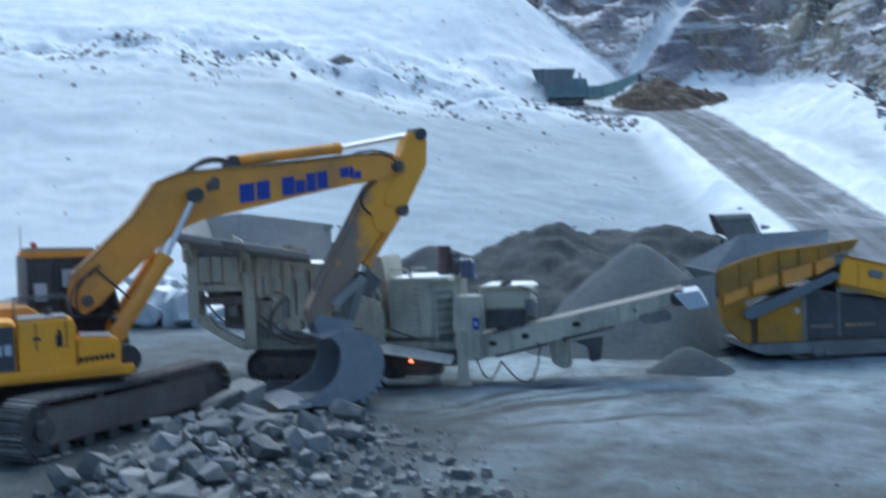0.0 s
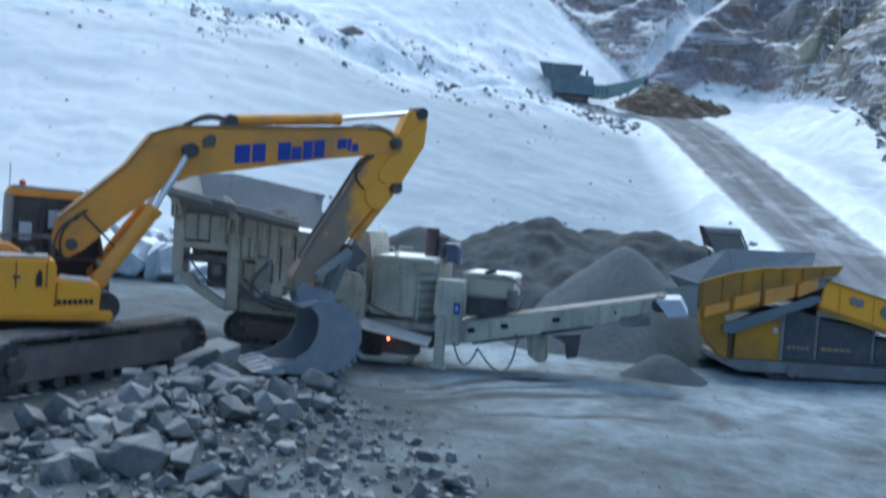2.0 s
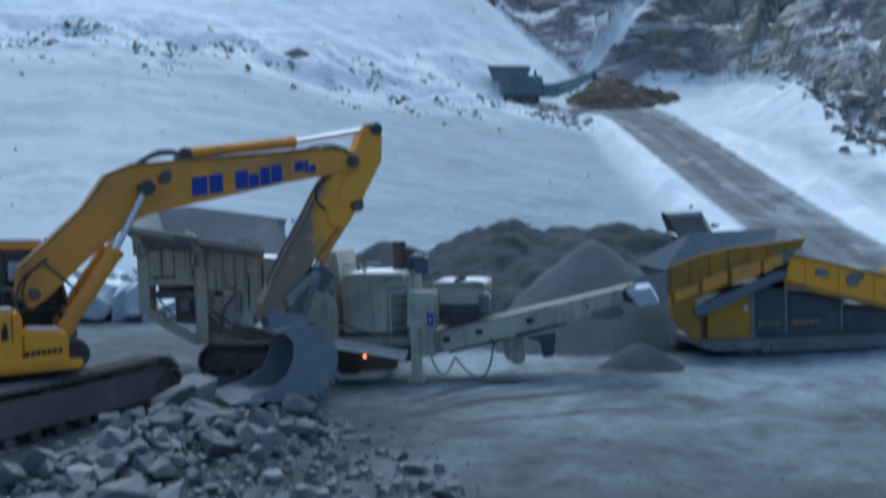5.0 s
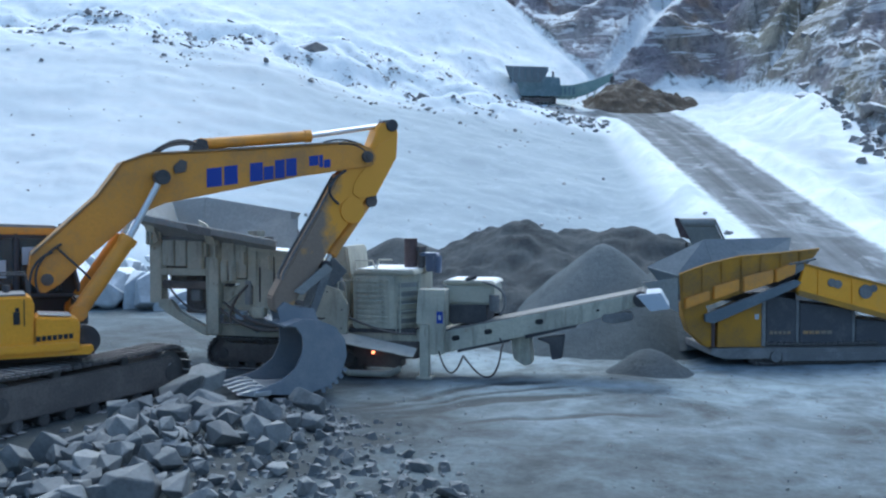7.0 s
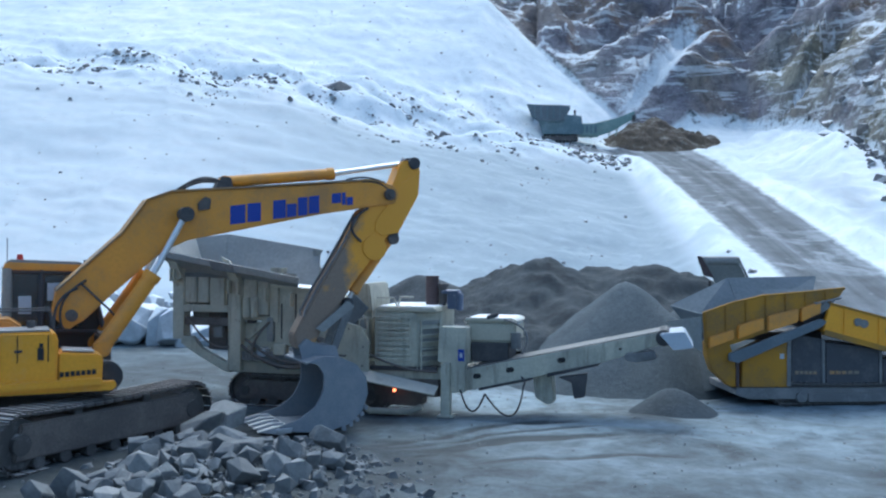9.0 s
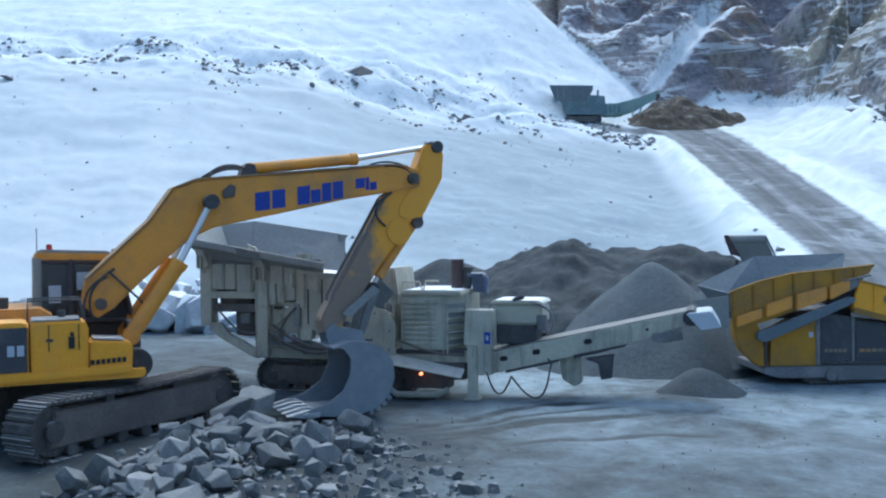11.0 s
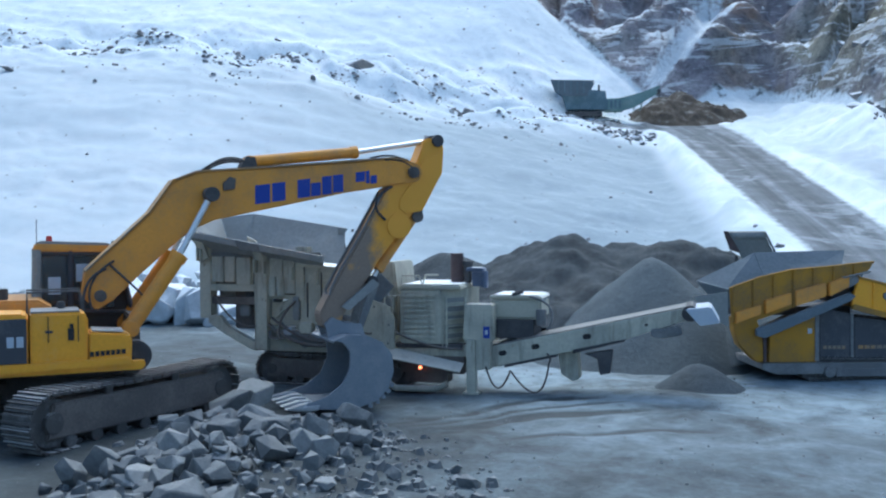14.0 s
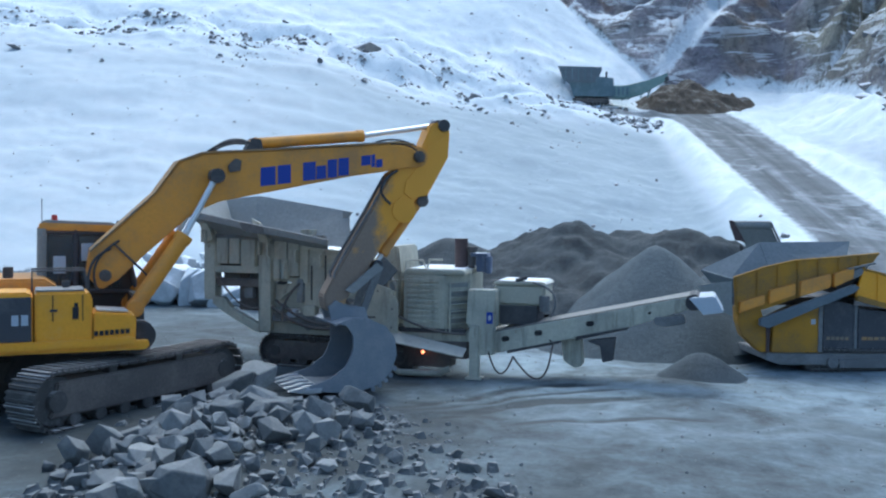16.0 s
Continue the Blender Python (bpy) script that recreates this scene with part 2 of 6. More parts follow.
def terrain_mat():
    """One sheet: gravel yard, dirt road, snow and rock, chosen by where the ground is covered."""
    k = Tree("quarry_ground")
    geo = k.n("ShaderNodeNewGeometry")
    pos, up = geo.outputs["Position"], k.n("ShaderNodeSeparateXYZ")
    k.l(geo.outputs["Normal"], up.inputs[0])
    n_huge, n_big = k.noise(pos, 0.05, 4, 0.55), k.noise(pos, 0.35, 5, 0.6, 0.4)
    n_mid, n_fine, n_grit = k.noise(pos, 1.6, 5, 0.62), k.noise(pos, 9.0, 4, 0.65), k.noise(pos, 45.0, 3, 0.6)
    # yard: crushed grey stone, damp in patches, pale where dust and thin snow lie
    yard = k.ramp(k.math("ADD", k.math("MULTIPLY", n_big, 0.6), k.math("MULTIPLY", n_mid, 0.4)), [(0.38, (0.038, 0.048, 0.054)), (0.5, (0.082, 0.103, 0.115)), (0.62, (0.155, 0.195, 0.22))])
    yard = k.mix(0.45, yard, k.ramp(n_fine, [(0.36, (0.35, 0.35, 0.35)), (0.62, (1.15, 1.15, 1.15))]), "MULTIPLY")
    yard = k.mix(0.4, yard, k.ramp(n_grit, [(0.3, (0.35, 0.35, 0.35)), (0.7, (1, 1, 1))]), "MULTIPLY")
    pale = k.math("MULTIPLY", k.step(k.math("ADD", k.math("MULTIPLY", n_big, 0.6), k.math("MULTIPLY", n_mid, 0.4)), 0.33, 0.72), k.attr("pale"))
    yard = k.mix(pale, yard, (0.30, 0.38, 0.44))
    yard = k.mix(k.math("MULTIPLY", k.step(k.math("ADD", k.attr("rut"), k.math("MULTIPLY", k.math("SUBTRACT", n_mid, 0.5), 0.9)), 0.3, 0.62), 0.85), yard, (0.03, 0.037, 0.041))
    # pale mottling: patches of a window reflection put into the yard colour
    yard = k.mix(k.math("MULTIPLY", k.step(k.noise(pos, 0.8, 6, 0.7, 0.8), 0.52, 0.66), k.math("ADD", 0.12, k.math("MULTIPLY", k.attr("pale"), 0.3))), yard, (0.27, 0.34, 0.385))
    yard = k.mix(k.math("MULTIPLY", k.step(k.noise(pos, 2.6, 5, 0.7, 0.5), 0.56, 0.64), 0.4), yard, (0.055, 0.066, 0.074))
    # haul road: dusty grey brown, streaked along its run
    run = k.n("ShaderNodeCombineXYZ")
    along = k.n("ShaderNodeSeparateXYZ")
    k.l(pos, along.inputs[0])
    k.l(k.attr("across"), run.inputs[0])
    k.l(k.math("MULTIPLY", along.outputs[1], 0.045), run.inputs[1])
    streak = k.math("ADD", k.math("MULTIPLY", k.noise(run.outputs[0], 0.75, 5, 0.62, 0.6), 0.6), k.math("MULTIPLY", k.noise(pos, 0.45, 5, 0.65), 0.4))
    road = k.ramp(k.math("SUBTRACT", streak, k.math("MULTIPLY", k.attr("rut"), 0.12)), [(0.34, (0.075, 0.086, 0.098)), (0.5, (0.145, 0.162, 0.182)), (0.68, (0.33, 0.365, 0.40))])
    road = k.mix(k.math("MULTIPLY", k.step(k.noise(pos, 0.28, 6, 0.7, 1.0), 0.54, 0.64), 0.45), road, (0.42, 0.47, 0.51))
    # snow: thin, wind-blown, with grit
    snow = k.ramp(k.math("ADD", k.math("MULTIPLY", n_huge, 0.45), k.math("MULTIPLY", n_big, 0.55)), [(0.3, (0.56, 0.63, 0.68)), (0.5, (0.70, 0.76, 0.80)), (0.66, (0.86, 0.88, 0.90))])
    # greyer low slope: thinner cover, and its dimmer light put into the colour
    snow = k.mix(k.math("MULTIPLY", k.attr("thin"), k.math("ADD", 0.74, k.math("MULTIPLY", k.step(k.math("ADD", k.math("MULTIPLY", n_huge, 0.5), k.math("MULTIPLY", n_big, 0.5)), 0.35, 0.62), 0.22))), snow, (0.235, 0.295, 0.34))
    snow = k.mix(k.math("MULTIPLY", k.step(k.noise(pos, 0.75, 6, 0.72, 0.6), 0.50, 0.66), 0.35), snow, (0.44, 0.515, 0.57))
    snow = k.mix(k.math("MULTIPLY", k.step(k.noise(pos, 0.55, 7, 0.8), 0.645, 0.68), 0.6), snow, (0.20, 0.21, 0.22))
    speck = k.math("MULTIPLY", k.step(k.noise(pos, 1.9, 4, 0.75), 0.60, 0.68), k.attr("stony"))
    snow = k.mix(speck, snow, (0.12, 0.12, 0.125))
    # rock face
    tone = k.noise(pos, 0.06, 5, 0.6, 0.8)
    rock = k.ramp(tone, [(0.32, (0.21, 0.19, 0.20)), (0.42, (0.31, 0.27, 0.25)), (0.50, (0.245, 0.23, 0.265)), (0.58, (0.36, 0.345, 0.37)), (0.68, (0.29, 0.265, 0.27))])
    # moss and iron stains; the olive is partly lens-flare green put into the colour
    rock = k.mix(k.math("MULTIPLY", k.step(k.noise(pos, 0.045, 4, 0.55, 0.5), 0.52, 0.64), 0.5), rock, (0.24, 0.235, 0.11))
    rock = k.mix(k.math("MULTIPLY", k.step(k.noise(pos, 0.09, 5, 0.6, 0.9), 0.57, 0.66), 0.6), rock, (0.29, 0.18, 0.11))
    crack = k.noise(pos, 0.33, 7, 0.68, 1.0)
    rock = k.mix(0.75, rock, k.ramp(crack, [(0.36, (0.36, 0.36, 0.39)), (0.56, (1, 1, 1))]), "MULTIPLY")
    joint = k.noise(pos, 1.1, 6, 0.72, 1.2)
    rock = k.mix(0.6, rock, k.ramp(joint, [(0.38, (0.35, 0.35, 0.38)), (0.52, (1, 1, 1))]), "MULTIPLY")
    ledge = k.step(k.math("ADD", up.outputs[2], k.math("ADD", k.math("MULTIPLY", k.math("SUBTRACT", crack, 0.5), 1.1), k.math("MULTIPLY", k.math("SUBTRACT", joint, 0.5), 0.75))), 0.74, 0.84)
    rock = k.mix(ledge, rock, (0.74, 0.78, 0.82))
    strata = k.n("ShaderNodeMapping")
    strata.inputs["Scale"].default_value = (0.10, 0.10, 0.62)
    strata.inputs["Rotation"].default_value = (0.0, 0.12, 0.0)
    k.l(pos, strata.inputs["Vector"])
    lines = k.math("MULTIPLY", k.step(k.noise(strata.outputs[0], 1.6, 7, 0.72, 0.6), 0.545, 0.575), k.step(k.math("ADD", up.outputs[2], k.math("MULTIPLY", n_big, 0.7)), 0.35, 0.62))
    rock = k.mix(k.math("MULTIPLY", lines, 0.62), rock, (0.74, 0.78, 0.82))
    rock = k.mix(k.step(k.math("ADD", k.attr("frost"), k.math("MULTIPLY", k.math("SUBTRACT", n_mid, 0.5), 1.3)), 0.25, 0.6), rock, (0.74, 0.78, 0.82))
    edge = k.math("ADD", k.math("MULTIPLY", k.math("SUBTRACT", n_mid, 0.5), 1.0), k.math("MULTIPLY", k.math("SUBTRACT", n_big, 0.5), 0.8))

    def covered(name, lo=0.4, hi=0.6):
        return k.step(k.math("ADD", k.attr(name), edge), lo, hi)

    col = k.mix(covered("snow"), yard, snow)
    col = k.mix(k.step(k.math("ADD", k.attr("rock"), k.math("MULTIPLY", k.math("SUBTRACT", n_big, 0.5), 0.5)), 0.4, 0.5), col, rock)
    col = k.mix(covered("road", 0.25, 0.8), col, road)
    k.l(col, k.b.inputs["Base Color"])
    k.b.inputs["Roughness"].default_value = 0.85
    relief = k.math("ADD", k.math("MULTIPLY", n_mid, 0.6), k.math("ADD", k.math("MULTIPLY", n_fine, 0.3), k.math("MULTIPLY", n_grit, 0.12)))
    k.bump(relief, 0.5, 0.07)
    craggy = k.n("ShaderNodeBump")
    craggy.inputs["Strength"].default_value, craggy.inputs["Distance"].default_value = 0.8, 0.9
    k.l(k.math("MULTIPLY", k.math("ADD", crack, k.math("ADD", k.math("MULTIPLY", joint, 0.45), k.math("MULTIPLY", n_mid, 0.15))), k.attr("rock")), craggy.inputs["Height"])
    k.l(k.b.inputs["Normal"].links[0].from_socket, craggy.inputs["Normal"])
    k.l(craggy.outputs[0], k.b.inputs["Normal"])
    return k.m


def gravel_mat(name, lo, hi, snow=0.0):
    k = Tree(name)
    geo = k.n("ShaderNodeNewGeometry")
    pos, up = geo.outputs["Position"], k.n("ShaderNodeSeparateXYZ")
    k.l(geo.outputs["Normal"], up.inputs[0])
    a, b, c = k.noise(pos, 0.9, 5, 0.6), k.noise(pos, 7, 5, 0.7), k.noise(pos, 40, 3, 0.6)
    col = k.ramp(k.math("ADD", k.math("MULTIPLY", a, 0.55), k.math("MULTIPLY", b, 0.45)), [(0.35, lo), (0.65, hi)])
    col = k.mix(0.5, col, k.ramp(c, [(0.3, (0.3, 0.3, 0.3)), (0.7, (1, 1, 1))]), "MULTIPLY")
    if snow:
        col = k.mix(k.math("MULTIPLY", k.step(k.math("ADD", a, k.math("MULTIPLY", up.outputs[2], 0.3)), 0.78, 0.9), snow), col, SNOW)
    k.l(col, k.b.inputs["Base Color"])
    k.b.inputs["Roughness"].default_value = 0.9
    k.bump(k.math("ADD", b, k.math("MULTIPLY", c, 0.4)), 0.6, 0.06)
    return k.m


M["dipper"] = arm_mat()
M["glass"], M["lamp"] = glass_mat(), lamp_mat()
# slightly paler stone tops: snow dust, with lit upper faces put into the colour
M["rock"] = rock_mat("broken_grey_stone", [(0.06, 0.065, 0.07), (0.135, 0.145, 0.15), (0.27, 0.28, 0.28)], 0.08, 1.2)
M["snow_rock"] = rock_mat("snow_dusted_stone", [(0.14, 0.14, 0.145), (0.21, 0.205, 0.205), (0.30, 0.29, 0.285)], 0.9, 0.6)
M["ice_rock"] = rock_mat("snow_plastered_stone", [(0.34, 0.37, 0.40), (0.54, 0.58, 0.62), (0.74, 0.78, 0.82)], 0.95, 0.7)
M["heap_dark"] = gravel_mat("dark_crushed_stone", (0.024, 0.032, 0.039), (0.062, 0.079, 0.092), 0.0)
M["heap_wet"] = gravel_mat("damp_fine_stone", (0.04, 0.055, 0.07), (0.08, 0.105, 0.13), 0.0)
M["heap_pale"] = gravel_mat("fine_grey_stone", (0.072, 0.093, 0.108), (0.115, 0.142, 0.162))
M["soil"] = gravel_mat("brown_soil", (0.055, 0.043, 0.04), (0.115, 0.095, 0.065), 0.15)
M["bark"] = gravel_mat("grey_brown_bark", (0.10, 0.085, 0.08), (0.20, 0.17, 0.15))


def leaf_mat(name, lo, hi):
    k = Tree(name)
    rnd = k.n("ShaderNodeNewGeometry").outputs["Random Per Island"]
    per = k.n("ShaderNodeObjectInfo").outputs["Random"]
    k.l(k.ramp(k.math("MULTIPLY", k.math("ADD", rnd, per), 0.5), [(0.1, lo), (0.75, hi), (0.97, (0.35, 0.37, 0.38))]), k.b.inputs["Base Color"])
    k.b.inputs["Roughness"].default_value = 0.8
    return k.m


# needles and twigs paled: distance haze and sky glare put into their colour
M["spruce"] = leaf_mat("frosted_spruce_needles", (0.20, 0.205, 0.215), (0.38, 0.38, 0.39))
M["pine"] = leaf_mat("frosted_pine_needles", (0.22, 0.215, 0.205), (0.38, 0.37, 0.35))
M["brush"] = leaf_mat("bare_brush_twigs", (0.32, 0.29, 0.29), (0.50, 0.47, 0.47))


# ---- mesh helpers ----
def box(bm, c, s, m=None):
    r = bmesh.ops.create_cube(bm, size=1.0)
    t = Matrix.Translation(c) @ (m or Matrix()) @ Matrix.Diagonal((*s, 1))
    bmesh.ops.transform(bm, matrix=t, verts=r["verts"])
    return bm


def span(bm, lo, hi):
    return box(bm, [(a + b) / 2 for a, b in zip(lo, hi)], [abs(b - a) for a, b in zip(lo, hi)])


def prism(bm, pts, y0, y1, shear=0.0):
    """A polygon of (x, z) drawn out from y0 to y1; shear lifts the y1 side."""
    a = [bm.verts.new((x, y0, z)) for x, z in pts]
    b = [bm.verts.new((x, y1, z + shear)) for x, z in pts]
    bm.faces.new(a)
    bm.faces.new(b[::-1])
    n = len(pts)
    for i in range(n):
        bm.faces.new((a[i], b[i], b[(i + 1) % n], a[(i + 1) % n]))
    return bm


def slab(bm, quad, thick):
    """A flat plate through four corners with a thickness."""
    q = [Vector(p) for p in quad]
    nrm = (q[1] - q[0]).cross(q[3] - q[0]).normalized() * thick
    a, b = [bm.verts.new(p) for p in q], [bm.verts.new(p + nrm) for p in q]
    bm.faces.new(a[::-1])
    bm.faces.new(b)
    for i in range(4):
        bm.faces.new((a[i], a[(i + 1) % 4], b[(i + 1) % 4], b[i]))
    return bm


def rod(bm, p, q, r, n=12, r2=None):
    p, q = Vector(p), Vector(q)
    d = q - p
    g = bmesh.ops.create_cone(bm, cap_ends=True, segments=n, radius1=r, radius2=r if r2 is None else r2, depth=d.length)
    bmesh.ops.transform(bm, matrix=Matrix.Translation((p + q) / 2) @ d.to_track_quat("Z", "Y").to_matrix().to_4x4(), verts=g["verts"])
    return bm


def tube(bm, pts, r, n=8):
    """One pipe swept along a line of points."""
    p = [Vector(v) for v in pts]
    rings = []
    for i, c in enumerate(p):
        d = (p[min(i + 1, len(p) - 1)] - p[max(i - 1, 0)]).normalized()
        q = d.to_track_quat("Z", "Y")
        rings.append([bm.verts.new(c + q @ Vector((r * math.cos(2 * math.pi * j / n), r * math.sin(2 * math.pi * j / n), 0))) for j in range(n)])
    for a, b in zip(rings, rings[1:]):
        k = min(range(n), key=lambda o: sum((a[j].co - b[(j + o) % n].co).length for j in range(n)))
        for j in range(n):
            bm.faces.new((a[j], a[(j + 1) % n], b[(j + 1 + k) % n], b[(j + k) % n]))
    bm.faces.new(rings[0][::-1])
    bm.faces.new(rings[-1])
    return bm


def arc(p, q, sag, n=10):
    """Points of a hanging or rising curve from p to q."""
    p, q, s = Vector(p), Vector(q), Vector(sag)
    return [p.lerp(q, i / n) + s * (4 * (i / n) * (1 - i / n)) for i in range(n + 1)]


def part(name, bm, material, parent, label="", bevel=0.012):
    bmesh.ops.recalc_face_normals(bm, faces=bm.faces)
    if bevel:
        sharp = [e for e in bm.edges if len(e.link_faces) == 2 and e.calc_face_angle(0) > 0.6]
        bmesh.ops.bevel(bm, geom=sharp, offset=bevel, segments=2, affect="EDGES", clamp_overlap=True)
    me = bpy.data.meshes.new(name)
    bm.to_mesh(me)
    bm.free()
    me.materials.append(M[material])
    ob = new(name, me)
    ob.parent = parent
    if label:
        ob["label"] = label
    return ob


def share(ob, m):
    """Another piece on the same mesh."""
    o = new(ob.name.split(".")[0], ob.data)
    o.parent, o.matrix_basis = ob.parent, m
    return o


def thing(name, m, label, category, group=""):
    e = new(name)
    e.empty_display_size = 0.2
    e.matrix_basis = m
    return tagged(e, label, category, group)


B = bmesh.new


# ---- the ground ----
def lattice(ix, iy, seed):
    h = (ix.astype(np.int64) * 374761393 + iy.astype(np.int64) * 668265263 + seed * 974634777) & 0x7FFFFFFF
    h = ((h ^ (h >> 13)) * 1274126177) & 0x7FFFFFFF
    return ((h ^ (h >> 16)) & 0xFFFF) / 65535.0


def vnoise(x, y, seed=0):
    x0, y0 = np.floor(x), np.floor(y)
    fx, fy = x - x0, y - y0
    fx, fy = fx * fx * (3 - 2 * fx), fy * fy * (3 - 2 * fy)
    a, b = lattice(x0, y0, seed), lattice(x0 + 1, y0, seed)
    c, d = lattice(x0, y0 + 1, seed), lattice(x0 + 1, y0 + 1, seed)
    return (a * (1 - fx) + b * fx) * (1 - fy) + (c * (1 - fx) + d * fx) * fy - 0.5


def fbm(x, y, seed=0, octaves=4, gain=0.5):
    s, a = 0.0, 1.0
    for i in range(octaves):
        s = s + a * vnoise(x * 2**i + 17.3 * i, y * 2**i - 9.1 * i, seed + i)
        a *= gain
    return s


def crags(x, y, seed):
    """Broken rock: tilted blocks round scattered centres, about one unit across, with steps between them."""
    ix, iy = np.floor(x), np.floor(y)
    best, h = np.full(x.shape, 99.0), np.zeros(x.shape)
    for i in (-1, 0, 1):
        for j in (-1, 0, 1):
            cx, cy = ix + i, iy + j
            sx, sy = cx + 0.1 + 0.8 * lattice(cx, cy, seed), cy + 0.1 + 0.8 * lattice(cx, cy, seed + 1)
            q = (x - sx) ** 2 + (y - sy) ** 2
            v = lattice(cx, cy, seed + 2) - 0.5 + (lattice(cx, cy, seed + 3) - 0.5) * 1.6 * (x - sx) + (lattice(cx, cy, seed + 4) - 0.5) * 1.6 * (y - sy)
            h = np.where(q < best, v, h)
            best = np.minimum(q, best)
    return h


# profile of the quarry side by bearing (tangent from the viewpoint): distance and rise of its steps
BEAR = [-0.60, -0.47, -0.29, -0.17, -0.05, 0.04, 0.10, 0.16, 0.21, 0.26, 0.32, 0.42, 0.48, 0.56, 0.68, 0.90]
FOOT = [41, 41, 41, 41, 41, 41, 41, 41, 41, 40, 38, 36, 35, 34, 34, 34]
EDGE = [80, 80, 80, 80, 80, 82, 83, 84, 86, 86, 85, 70, 60, 50, 44, 42]
EDGE_V = [.20, .195, .181, .163, .125, .110, .100, .088, .083, .088, .090, .085, .050, .010, -.030, -.030]
BACK = [92, 92, 92, 92, 92, 92, 93, 95, 95, 95, 96, 78, 66, 54, 46, 44]
BACK_V = [.210, .205, .200, .185, .160, .137, .117, .112, .112, .112, .118, .122, .075, .030, -.014, -.02]
TOP = [125, 125, 125, 125, 122, 118, 112, 104, 100, 100, 100, 82, 70, 58, 48, 46]
TOP_V = [.285, .285, .291, .290, .278, .268, .212, .155, .128, .138, .130, .128, .080, .033, -.012, -.02]
RIDGE = [150, 150, 150, 150, 150, 150, 150, 150, 145, 145, 142, 135, 130, 122, 115, 110]
RIDGE_V = [.300, .305, .315, .325, .310, .312, .324, .330, .336, .343, .353, .363, .370, .360, .354, .35]


def smooth(a, b, x):
    t = np.clip((x - a) / (b - a), 0, 1)
    return t * t * (3 - 2 * t)


def road_mask(x, y):
    mid = np.interp(y, [20, 34, 45, 86, 95], [15.7, 17.4, 18.9, 22.0, 20.9])
    half = np.interp(y, [30, 45, 86], [3.1, 2.3, 2.8])
    bench = smooth(2.2, 1.0, np.abs(y - 90.5)) * smooth(8.5, 11, x) * smooth(22, 20, x)
    return mid, np.maximum(smooth(half + 0.9, half - 0.3, np.abs(x - mid)) * smooth(30, 36, y) * smooth(97, 92, y), bench)


def ground(x, y):
    """Height and covers of the ground at x, y."""
    x, y = np.asarray(x, float), np.asarray(y, float)
    az = np.arctan2(x, y)
    lim = radians(41)
    u = np.tan(np.clip(az, -lim, lim))
    d = np.hypot(x, y) * np.cos(np.clip(az, -lim, lim))
    low = 1 - 0.8 * smooth(radians(45), radians(100), np.abs(az))
    k = lambda tab: np.interp(u, BEAR, tab)
    f, e, b, t, r = k(FOOT), k(EDGE), k(BACK), k(TOP), k(RIDGE)
    ze, zb, zt, zr = (3.7 + k(v) * q for v, q in ((EDGE_V, e), (BACK_V, b), (TOP_V, t), (RIDGE_V, r)))
    seg = lambda a, c, za, zc: za + (zc - za) * np.clip((d - a) / (c - a), 0, 1)
    z = np.where(d < f, 0, np.where(d < e, seg(f, e, 0, ze), np.where(d < b, seg(e, b, ze, zb), np.where(d < t, seg(b, t, zb, zt), np.where(d < r, zt + (zr - zt) * (np.clip((d - t) / (r - t), 0, 1) ** np.where(u > 0.1, 0.72, 1.0)), zr + 0.02 * (np.minimum(d, 600) - r))))))
    # soften the foot of the slope
    z = z + 0.6 * np.exp(-((d - f) / 4.0) ** 2) * (d > f - 9)
    wall = smooth(0.5, 3.0, d - t) * smooth(0.205, 0.235, u) * smooth(0.38, 0.345, u)
    z = np.where(d > t, np.maximum(z, zt + 6.5 * wall + 0.12 * (d - t)), z)
    wall2 = smooth(0.5, 2.5, d - t) * smooth(0.36, 0.40, u) * smooth(0.62, 0.5, u)
    z = np.where(d > t, np.maximum(z, zt + 1.6 * wall2 + 0.1 * (d - t)), z)
    rock = smooth(-1.5, 2.5, d - t) * smooth(-0.02, 0.08, u) * smooth(14, 2, d - r)
    snow = smooth(-1, 2.5, d - f) * (1 - rock)
    # the stepped rock face
    wob = fbm(x / 13, y / 13, 5, 3, 0.45)
    step_h = 8.5
    tip = 11 * fbm(x / 22, y / 22, 7, 3) + 5 * wob - 0.28 * x
    q = (z + tip) / step_h
    ter = (np.floor(q) + smooth(0.42, 0.82, q - np.floor(q))) * step_h - tip
    flute = fbm(np.degrees(az) * 0.4 + 0.05 * z, z / 30, 14, 3, 0.45)
    wx, wy = 0.86 * x + 0.5 * y + 4 * wob, 0.86 * y - 0.5 * x + 3 * flute
    rib = 1 - 2 * np.abs(fbm((x + 0.5 * y) / 16, (y - 0.4 * x) / 30, 8, 3))
    depth = np.clip((d - t) / np.maximum(r - t, 1), 0, 1)
    amp = np.minimum(1, 5 * depth) * np.minimum(1, 6 * (1 - depth))
    z = z + rock * amp * (0.7 * (ter - z) + 3.0 * (rib - 0.6) + 2.0 * flute + 4.6 * crags(wx / 17, wy / 9, 80) + 1.9 * crags(wx / 6.5 + 0.3 * wob, wy / 4, 90) + 0.6 * crags(wx / 2.4, wy / 1.8, 95) + 0.4 * fbm(x / 3, y / 3, 10, 3))
    # a snow-filled chute and a narrow cleft that climb the face
    rise = (z - 3.7) / np.maximum(d, 1)
    wav = 0.010 * fbm(z / 5.0, x / 9, 66, 2)
    chute = np.exp(-((u - 0.176 - 0.80 * (rise - 0.139) - wav) / (0.012 + 0.05 * np.clip(rise - 0.139, 0, 0.12))) ** 2) * smooth(0.12, 0.14, rise) * smooth(0.27, 0.22, rise)
